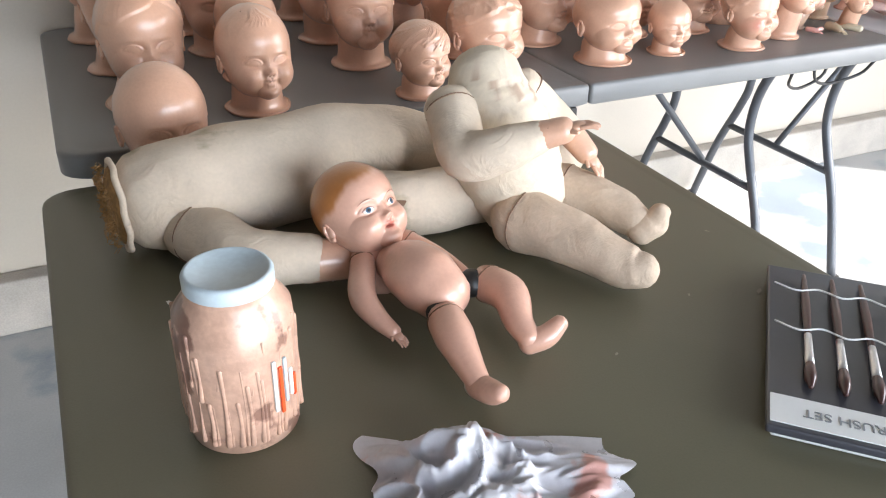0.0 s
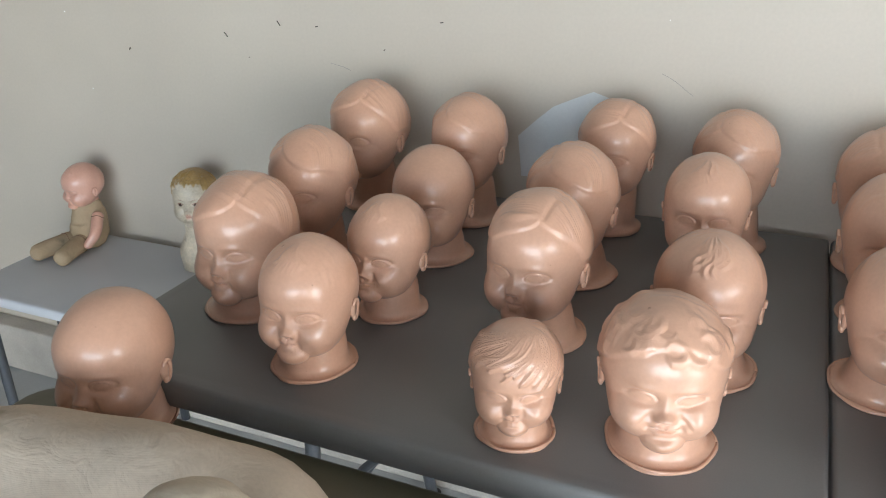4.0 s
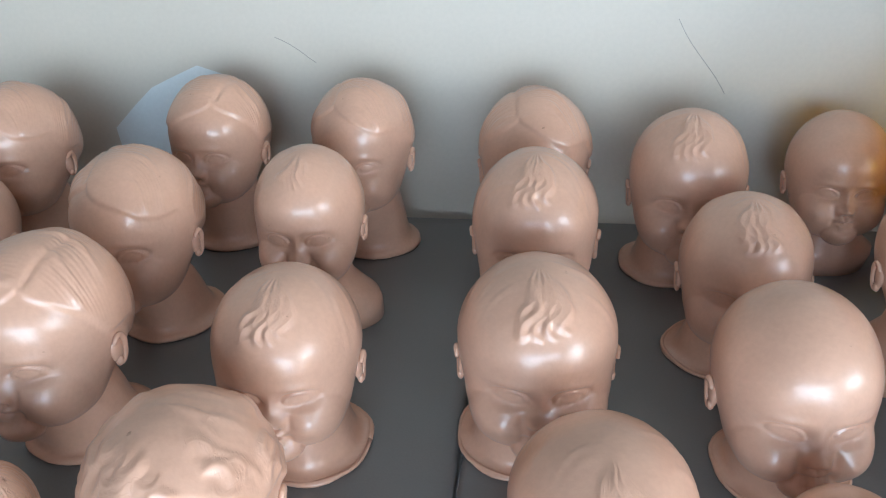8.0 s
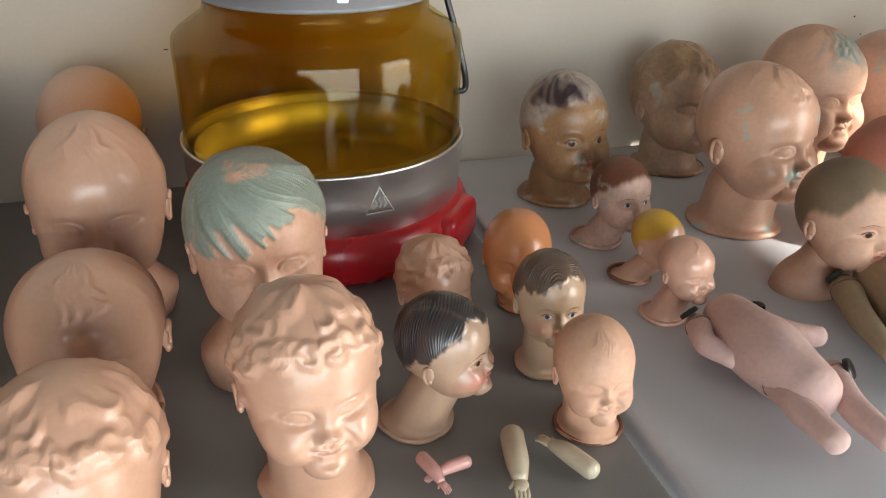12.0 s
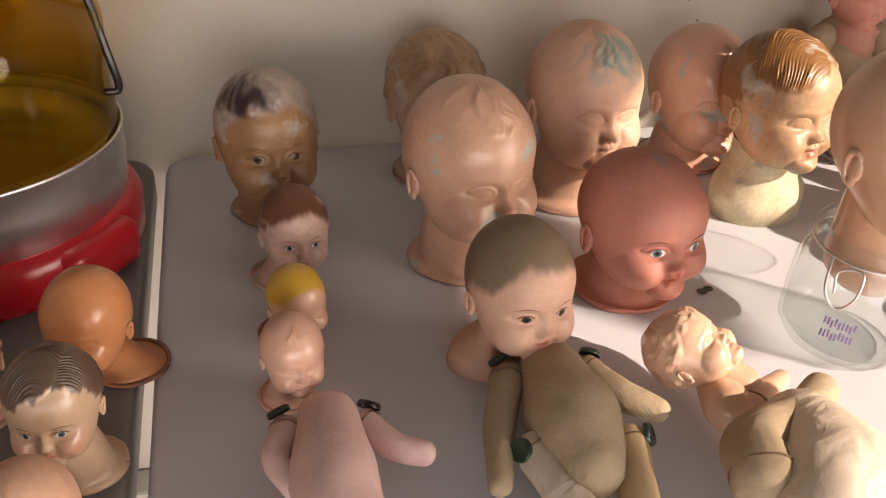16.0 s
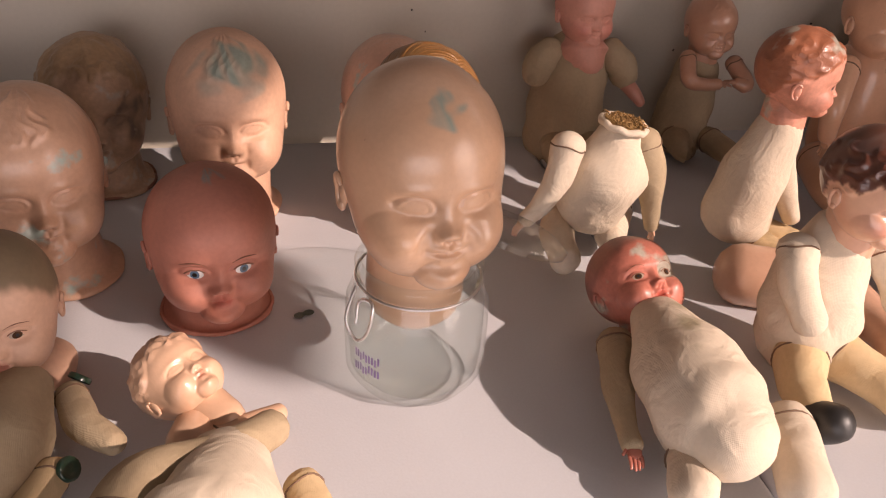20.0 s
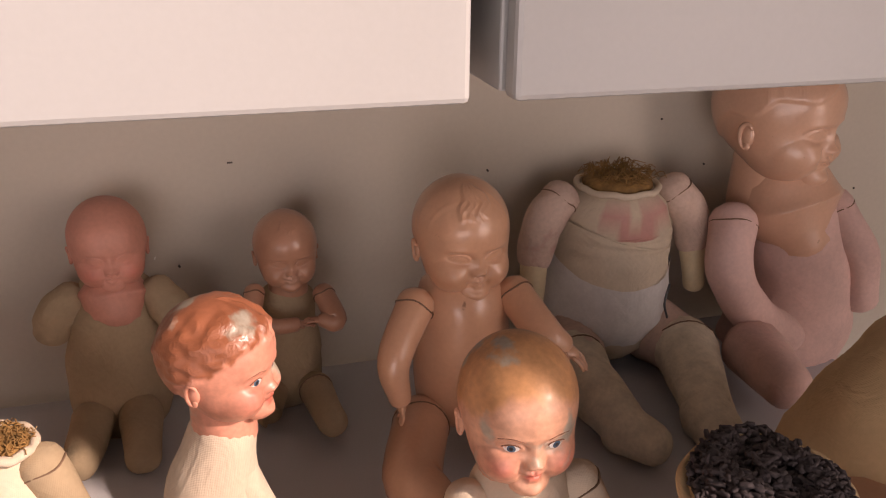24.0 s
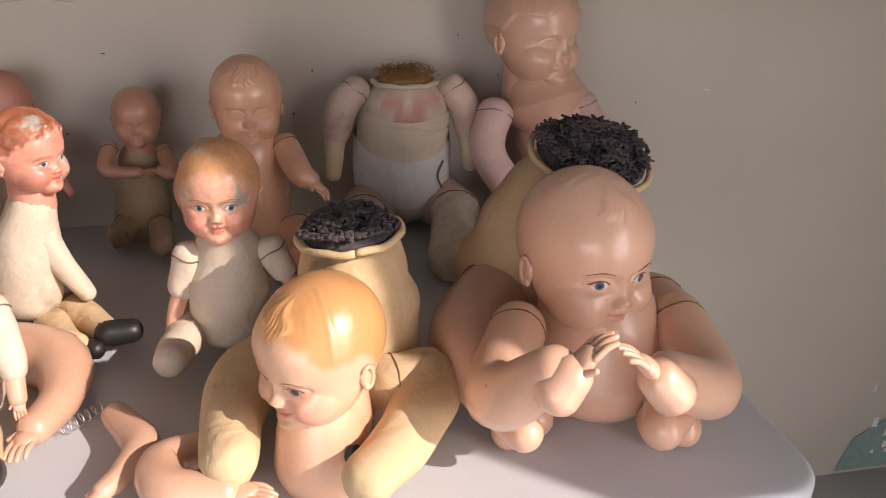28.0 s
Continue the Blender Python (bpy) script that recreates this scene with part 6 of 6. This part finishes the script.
doll('headless_doll_body', 'headless cream cloth baby body with composition hand, propped upright', 'doll body', {
    'torso': ('dyed', [(-0.411, -1.130, 0.902, 0.047), (-0.408, -1.142, 0.862, 0.063), (-0.394, -1.165, 0.803, 0.071), (-0.380, -1.188, 0.752, 0.060)]),
    'armr': ('cloth', [(-0.470, -1.163, 0.882, 0.033), (-0.484, -1.224, 0.842, 0.031), (-0.455, -1.260, 0.858, 0.027), (-0.418, -1.276, 0.873, 0.020)]),
    'handr': ('skin', [(-0.416, -1.277, 0.874, 0.0180), (-0.393, -1.292, 0.884, 0.0155)]),
    'arm2': ('cloth', [(-0.356, -1.110, 0.884, 0.030), (-0.318, -1.128, 0.845, 0.026), (-0.286, -1.152, 0.815, 0.021)]),
    'wrist2': ('skin', [(-0.286, -1.153, 0.813, 0.0185), (-0.272, -1.176, 0.790, 0.016)]),
    'legl': ('beige', [(-0.402, -1.225, 0.742, 0.043), (-0.366, -1.300, 0.738, 0.034), (-0.334, -1.362, 0.728, 0.027), (-0.322, -1.382, 0.730, 0.021)]),
    'legr': ('beige', [(-0.300, -1.165, 0.736, 0.038), (-0.262, -1.222, 0.732, 0.031), (-0.246, -1.268, 0.724, 0.023)]),
    'footr': ('beige', [(-0.247, -1.276, 0.716, 0.021), (-0.231, -1.284, 0.728, 0.019), (-0.225, -1.287, 0.744, 0.013)]),
}, palms=('handr', 'wrist2'), dye=tuple((-0.455 + 0.0085 * k + 0.004 * math.sin(k * 2.7), 0.912 - 0.012 * math.cos(k * 1.9) - 0.001 * k, 0.0026 + 0.002 * (k % 3), 0.005 + 0.005 * ((k * 5) % 4) / 3, ((0.54, 0.42, 0.32), (0.46, 0.34, 0.25), (0.60, 0.49, 0.38))[k % 3]) for k in range(11)))
doll('doll_limb', 'flesh-coloured moulded doll leg lying loose', 'doll part', {'limb': ('skin', [(1.904, -0.463, 0.770, 0.034), (1.981, -0.500, 0.770, 0.033), (2.000, -0.568, 0.770, 0.021), (1.987, -0.622, 0.770, 0.016)])}, palms=('limb',))
doll('doll_limb', 'flesh-coloured moulded doll arm lying loose', 'doll part', {'limb': ('skin', [(2.054, -0.597, 0.760, 0.014), (2.085, -0.652, 0.760, 0.018), (2.073, -0.690, 0.760, 0.012), (2.060, -0.710, 0.760, 0.009)])}, palms=('limb',))
doll('doll_limb', 'curved flesh-coloured doll leg lying loose', 'doll part', {'limb': ('skin', [(2.148, -0.676, 0.770, 0.015), (2.110, -0.694, 0.770, 0.020), (2.119, -0.732, 0.770, 0.021), (2.165, -0.741, 0.770, 0.017)])}, palms=('limb',))

# ---- glass jar under a head ----
JAR = (1.532, -0.535)
jar = thing("glass_jar", pose(*JAR, TOP), "clip-top clear glass jar with a wire bail, lid open", "jar")
outer = [(0.0, 0.002), (0.040, 0.0), (0.054, 0.004), (0.063, 0.018), (0.064, 0.05), (0.063, 0.085), (0.056, 0.103), (0.051, 0.110), (0.055, 0.113), (0.056, 0.122), (0.053, 0.127)]
inner = [(0.050, 0.126), (0.048, 0.112), (0.052, 0.103), (0.059, 0.085), (0.060, 0.05), (0.059, 0.020), (0.050, 0.009), (0.0, 0.007)]
part("vessel", lathe(outer + inner, 56), "glass", jar)
part("wire_bail", tube([(-0.056, -0.012, 0.108, 0.0013), (-0.066, -0.025, 0.085, 0.0013), (-0.058, -0.036, 0.070, 0.0013), (-0.050, -0.045, 0.085, 0.0013), (-0.046, -0.040, 0.108, 0.0013), (-0.054, -0.022, 0.100, 0.0013), (-0.058, -0.028, 0.082, 0.0013)], sides=8), "steel", jar, "bent steel wire clip")
part("wire_ring", tube([(0.0545 * math.cos(t * 0.262), 0.0545 * math.sin(t * 0.262), 0.109, 0.0012) for t in range(25)], sides=6, steps=2, caps=False), "steel", jar)
lid = part("glass_lid", lathe([(0.0, 0.0), (0.046, 0.0), (0.055, 0.004), (0.056, 0.010), (0.050, 0.013), (0.044, 0.016), (0.0, 0.017)], 48), "glass", jar, "clear glass lid hanging open", m=pose(0.092, 0.042, 0.112, 0, 24, 25))
bm = bmesh.new()
dice = random.Random(3)
for n in range(9):
    for k in range(2):
        a0 = -1.75 + 0.018 * n * 4 / 3
        t, zz = 3.6 + n * 0.05, 0.034 + 0.013 * k + 0.004 * dice.random()
        p = Vector((0.0646 * math.cos(t), 0.0646 * math.sin(t), zz))
        q = Vector((0.0646 * math.cos(t + 0.03), 0.0646 * math.sin(t + 0.03), zz))
        u = Vector((0, 0, 0.008))
        bm.faces.new([bm.verts.new(v) for v in (p, q, q + u, p + u)])
part("printed_label", bm, "purple", jar, "faded printed script label")
doll_head(JAR[0] - 0.004, JAR[1] - 0.010, 0.210, 0.136, "large bald flesh-painted doll head resting in the jar mouth", 6, z=TOP + 0.093, hair="bald", seed=120, tilt=10, neck="stub", mouth="smile", skin=(0.62, 0.37, 0.235), patch=(-0.05, 0.80, 0.30, 0.16, (0.30, 0.33, 0.27)), plump=1.3)

# ---- oven with amber dome ----
oven = thing("dome_oven", pose(0.693, -0.207, TOP), "countertop dome oven with amber plastic dome and red base", "oven")
part("base", lathe([(0.0, 0.0), (0.185, 0.0), (0.196, 0.008), (0.198, 0.045), (0.190, 0.062), (0.176, 0.068), (0.0, 0.068)], 64), "red", oven)
for a in (-35, 145):
    part("base_lug", box_bm(0.08, 0.11, 0.06, 0.016, 3, at=(0.168, 0, 0.031)), "red", oven, m=pose(0, 0, 0, 0, 0, a), smooth=True)
part("steel_ring", lathe([(0.176, 0.062), (0.183, 0.066), (0.187, 0.110), (0.187, 0.141), (0.189, 0.143), (0.189, 0.146), (0.187, 0.147), (0.185, 0.145), (0.178, 0.07)], 64), "steel", oven)
sign = part("warning_plate", tube([(0.0, 0.0, 0.018, 0.001), (-0.018, 0.0, -0.014, 0.001), (0.018, 0.0, -0.014, 0.001), (0.0, 0.0, 0.018, 0.001)], sides=6, steps=1, caps=False), "white", oven, "hot-surface warning triangle", m=pose(0.036, -0.1885, 0.112, 0, 0, 11))
for k in (-1, 0, 1):
    part("wave_mark", tube([(0.006 * k, 0, -0.008, 0.0008), (0.006 * k + 0.002, 0, -0.003, 0.0008), (0.006 * k - 0.001, 0, 0.003, 0.0008), (0.006 * k + 0.001, 0, 0.006, 0.0008)], sides=6, steps=3), "white", sign)
dome = [(0.183, 0.142), (0.184, 0.150), (0.184, 0.21), (0.185, 0.268), (0.183, 0.278), (0.176, 0.285), (0.150, 0.303), (0.143, 0.309), (0.141, 0.326), (0.138, 0.326), (0.140, 0.307), (0.148, 0.300), (0.174, 0.282), (0.180, 0.276), (0.182, 0.267), (0.181, 0.21), (0.181, 0.150)]
part("dome", lathe(dome, 64), "amber", oven, "translucent amber plastic dome")
part("collar", lathe([(0.138, 0.322), (0.146, 0.325), (0.146, 0.329), (0.136, 0.334), (0.134, 0.352), (0.126, 0.352)], 64), "greyplastic", oven)
part("clip", box_bm(0.014, 0.010, 0.022, 0.002, at=(0.01, -0.131, 0.335)), "steel", oven)
part("power_head", lathe([(0.0, 0.350), (0.156, 0.350), (0.168, 0.354), (0.172, 0.364), (0.171, 0.402), (0.156, 0.415), (0.10, 0.420), (0.0, 0.421)], 64), "red", oven)
for k in range(40):
    a = 150 + 2.6 * k
    part("grip_rib", box_bm(0.004, 0.003, 0.034, 0.001, at=(0.167, 0, 0.381)), "red", oven, m=pose(0, 0, 0, 0, 0, a + 75))
part("control_panel", box_bm(0.13, 0.10, 0.004, 0.001, at=(0.02, -0.08, 0.423)), "decal", oven, "pale printed control panel")
for k in range(4):
    part("panel_bar", box_bm(0.10 - 0.02 * k, 0.006, 0.002, at=(0.02, -0.12 + 0.02 * k, 0.426)), "red", oven)
part("tray", lathe([(0.0, 0.075), (0.150, 0.075), (0.172, 0.085), (0.173, 0.132)], 48), "steel", oven)
part("cord_handle", tube([(0.146, 0.02, 0.40, 0.0045), (0.166, 0.0, 0.33, 0.0045), (0.188, -0.02, 0.235, 0.0045), (0.194, -0.02, 0.195, 0.0045), (0.180, -0.02, 0.19, 0.0045)], sides=10), "black", oven, "black wire lifting handle")

oven.scale = (0.88, 0.88, 0.88)

# ---- olive table: paint jar, bag, brushes, glue ----
pj = thing("paint_jar", pose(-0.803, -1.412, OLIVE), "glass jar caked with dried flesh-coloured paint, pale blue lid", "jar")
part("vessel", lathe([(0.0, 0.0), (0.038, 0.0), (0.045, 0.006), (0.0475, 0.03), (0.048, 0.095), (0.046, 0.118), (0.036, 0.132), (0.033, 0.142), (0.0, 0.142)], 48), "jarpaint", pj)
lidp = part("lid", lathe([(0.0340, 0.136), (0.0352, 0.138), (0.0352, 0.147), (0.0335, 0.1495), (0.031, 0.1500), (0.030, 0.1488), (0.0, 0.149)], 48), "lid", pj, "pale blue screw lid with paint smears")
dice = random.Random(4)
for n in range(64):
    a, z1 = n / 64 * 6.28 + dice.uniform(-0.05, 0.05), dice.uniform(0.05, 0.118)
    z0, w = max(z1 - dice.uniform(0.02, 0.09), 0.016), dice.uniform(0.0012, 0.0026)
    r = 0.0467
    part("paint_drip", tube([(r * math.cos(a), r * math.sin(a), z0, w * 1.2), (r * math.cos(a + 0.02), r * math.sin(a + 0.02), (z0 + z1) / 2, w * 0.8), (r * math.cos(a), r * math.sin(a), z1, w)], sides=7, steps=3), "jarpaint", pj)

for a, mat, z0, z1 in ((-68, "white", 0.040, 0.088), (-61, "label", 0.036, 0.080), (-55, "lid", 0.044, 0.086), (-47, "white", 0.046, 0.072), (-42, "label", 0.043, 0.064)):
    part("label_scrap", box_bm(0.0035, 0.0025, z1 - z0, 0.0008, at=(0, 0, (z0 + z1) / 2)), mat, pj, "torn strip of paper label", m=pose(0.0487 * math.cos(radians(a)), 0.0487 * math.sin(radians(a)), 0, 0, 0, a + 90))
pj.scale = (1.10, 1.10, 1.13)

bm = bmesh.new()
bmesh.ops.create_grid(bm, x_segments=96, y_segments=70, size=0.5)
for v in bm.verts:
    x, y = v.co.x, v.co.y
    edge = 0.125 * (1 + 0.45 * noise.noise(Vector((math.atan2(y, x) * 2.2, 0, 3))))
    r = math.hypot(x, y) * 2
    fold = 1 - abs(noise.noise(Vector((x * 5, y * 5, 1)))) * 2.4
    crease = 1 - abs(noise.noise(Vector((x * 13, y * 13, 5)))) * 2.2
    lift = max(0, 1 - (r / 1.15) ** 2) * (0.024 * max(fold, 0) + 0.006 * max(crease, 0) + 0.034 * bump(x, y, -0.12, 0.18, 0.20, 0.16))
    v.co = Vector((x * edge * 1.45 + 0.16 * max(0, x - 0.28), y * edge * 1.1 * (1 - 0.5 * max(0, x)), 0.002 + lift))
bag = part("plastic_bag", bm, "bag", m=pose(-0.640, -1.578, OLIVE, 0, 0, -18), smooth=True)
tagged(bag, "crumpled thin white plastic bag smeared with pink paint", "bag")

bp = thing("brush_set", pose(-0.189, -1.592, OLIVE, 0, 0, -45), "artist brush set in clear packaging on a dark card", "brush set")
part("card", box_bm(0.17, 0.26, 0.008, 0.002, at=(0, 0, 0.012)), "pack", bp)
part("card", box_bm(0.17, 0.26, 0.006, 0.002, at=(0.005, 0.006, 0.004)), "white", bp)
part("label_strip", box_bm(0.165, 0.035, 0.001, at=(0, -0.107, 0.0167)), "white", bp, "white strip printed with grey letters")
for k in range(5):
    x = -0.052 + 0.026 * k
    br = part("brush_handle", tube([(x, 0.11, 0.020, 0.002), (x, 0.05, 0.021, 0.0042), (x, 0.0, 0.021, 0.003)], sides=10), "wood", bp)
    part("ferrule", tube([(x, 0.0, 0.021, 0.0034), (x, -0.045, 0.021, 0.0042)], sides=10, caps=False), "steel", br)
    part("bristles", tube([(x, -0.045, 0.021, 0.0040), (x, -0.062, 0.021, 0.0052), (x, -0.076, 0.021, 0.0022)], sides=10), "wood", br)
bp.scale = (1.2, 1.2, 1.2)
for y in (0.075, 0.005):
    part("elastic_band", tube([(-0.08 + 0.02 * k, y + 0.004 * (-1) ** k, 0.0245, 0.0009) for k in range(9)], sides=6), "white", bp)
text = bpy.data.curves.new("brush_set_words", "FONT")
text.body, text.size, text.extrude, text.align_x = "ARTIST BRUSH SET", 0.014, 0.0002, "CENTER"
tx = new("brush_set_words", text)
tx.data.materials.append(M["greyplastic"])
tx.parent = bp
tx.matrix_basis = pose(0, -0.103, 0.0175, 0, 0, 180)

gl = thing("glue_bottle", pose(-0.282, -0.916, OLIVE, 0, 0, 0), "white squeeze bottle of school glue with orange tip, lying down", "bottle")
glm = pose(0, 0, 0.021, 0, 0, -50)
b = part("bottle_body", tube([(0, -0.055, 0, 0.021), (0, -0.02, 0, 0.0235), (0, 0.03, 0, 0.0235), (0, 0.052, 0, 0.018)], sides=24, flat=0.8), "white", gl, m=glm)
part("label", tube([(0, -0.045, 0, 0.0236), (0, 0.028, 0, 0.0240)], sides=24, flat=0.8, caps=False), "label", b, "orange and white label with a navy band")
part("label_band", tube([(0, -0.046, 0, 0.0240), (0, -0.022, 0, 0.0243)], sides=24, flat=0.8, caps=False), "navy", b)
part("emblem", box_bm(0.022, 0.030, 0.0016, 0.0006, at=(0.0, 0.004, 0.0196)), "orange", b, "red-orange shield on the label")
for k in range(2):
    part("emblem_bar", box_bm(0.004, 0.022 - 0.006 * k, 0.001, at=(0.003 - 0.008 * k, 0.004, 0.0208)), "white", b)
part("collar", tube([(0, 0.058, 0, 0.010), (0, 0.072, 0, 0.010)], sides=18), "white", b)
part("tip", tube([(0, 0.074, 0, 0.0085), (0, 0.086, 0, 0.0065), (0, 0.104, 0, 0.003)], sides=16), "orange", b)

# ---- small limbs on the grey table ----
def loose_arm(x, y, yaw, length, skin, label):
    shape = Shape()
    shape.add(*tube([(0, -length / 2, 0.011, length * 0.17), (0, 0, 0.012, length * 0.16), (0, length * 0.28, 0.010, length * 0.11)], sides=14), "skin", skin)
    hand_piece(shape, (0, length * 0.30, 0.009), (0, 1, 0), length * 0.30, "skin", skin)
    ob = finish(shape, "doll_arm", label, "doll part", "loose doll arms")
    ob.matrix_basis = pose(x, y, TOP, 0, 0, yaw)


loose_arm(0.697, -0.686, -164, 0.034, (0.66, 0.36, 0.32), 'small pink moulded doll arm')
loose_arm(0.709, -0.686, 104, 0.031, (0.66, 0.36, 0.32), 'small pink moulded doll arm crossed over another')
loose_arm(0.762, -0.692, 167, 0.059, (0.58, 0.50, 0.36), 'small cream moulded doll arm')
loose_arm(0.803, -0.694, 25, 0.048, (0.58, 0.50, 0.36), 'small cream hollow doll arm')

# ---- white table extras ----
ring = part("limb_spring", tube([(0.006 * math.cos(t * 0.9), t * 0.0011, 0.008 + 0.006 * math.sin(t * 0.9), 0.0007) for t in range(46)], sides=5, steps=2, caps=False), "steel", m=pose(2.002, -0.599, TOP, 0, 0, -38))
tagged(ring, "small steel coil spring with end rings", "spring")
bm = bmesh.new()
for k in range(2):
    pts = [bm.verts.new((0.010 * k + 0.006 * math.cos(t * 0.628), 0.005 * math.sin(t * 0.628), 0)) for t in range(10)]
    bm.faces.new(pts)
tagged(part("paint_spot", bm, "green", m=pose(1.433, -0.440, TOP + 0.002, 0, 0, 20)), "dried dark green paint drops on the table", "paint spot", kind="structure")

# ---- floor jar ----
fj = thing("storage_jar", pose(0.535, -0.58, FLOOR), "large clear plastic jar with orange screw lid on the floor", "jar")
part("vessel", lathe([(0.0, 0.0), (0.075, 0.0), (0.088, 0.012), (0.090, 0.05), (0.090, 0.17), (0.082, 0.21), (0.056, 0.235), (0.052, 0.245), (0.049, 0.245), (0.053, 0.233), (0.079, 0.207), (0.087, 0.168), (0.087, 0.05), (0.084, 0.014), (0.0, 0.004)], 48), "clearplastic", fj)
part("lid", lathe([(0.0, 0.272), (0.052, 0.272), (0.058, 0.268), (0.059, 0.242), (0.054, 0.240)], 40), "orange", fj, "ribbed orange lid")
part("contents", lathe([(0.0, 0.006), (0.082, 0.014), (0.085, 0.03), (0.080, 0.045), (0.03, 0.055), (0.0, 0.050)], 40), "nuts", fj, "red-brown beads")
part("side_label", box_bm(0.05, 0.002, 0.09, 0.0005, at=(0.0, -0.0915, 0.11)), "yellowlabel", fj, m=pose(0, 0, 0, 0, 0, 38))
bm = bmesh.new()
bmesh.ops.create_icosphere(bm, subdivisions=4, radius=0.10)
for v in bm.verts:
    v.co = Vector((v.co.x * 1.2, v.co.y * 0.8, v.co.z * 1.6)) * (1 + 0.35 * noise.noise(v.co * 18))
tagged(part("carrier_bag", bm, "purple", m=pose(-0.03, -0.36, 0.16), smooth=True), "crumpled lilac carrier bag under the table", "bag")

doll('seated_doll', 'small doll with pink composition head in a faded cloth suit', 'doll', {
    'torso': ('drab', [(-1.655, -0.09, 0.60, 0.036), (-1.655, -0.09, 0.56, 0.044), (-1.655, -0.10, 0.53, 0.046)]),
    'arml': ('skin', [(-1.61, -0.11, 0.59, 0.014), (-1.60, -0.13, 0.55, 0.013), (-1.61, -0.15, 0.525, 0.010)]),
    'legl': ('drab', [(-1.64, -0.14, 0.525, 0.022), (-1.62, -0.22, 0.52, 0.020)]),
    'legr': ('drab', [(-1.68, -0.14, 0.525, 0.022), (-1.70, -0.22, 0.52, 0.020)]),
}, head=(-1.655, -0.09, 0.655, 0.046), face=dict(yaw=-12, skin=(0.64, 0.36, 0.27), hair='wisps'))
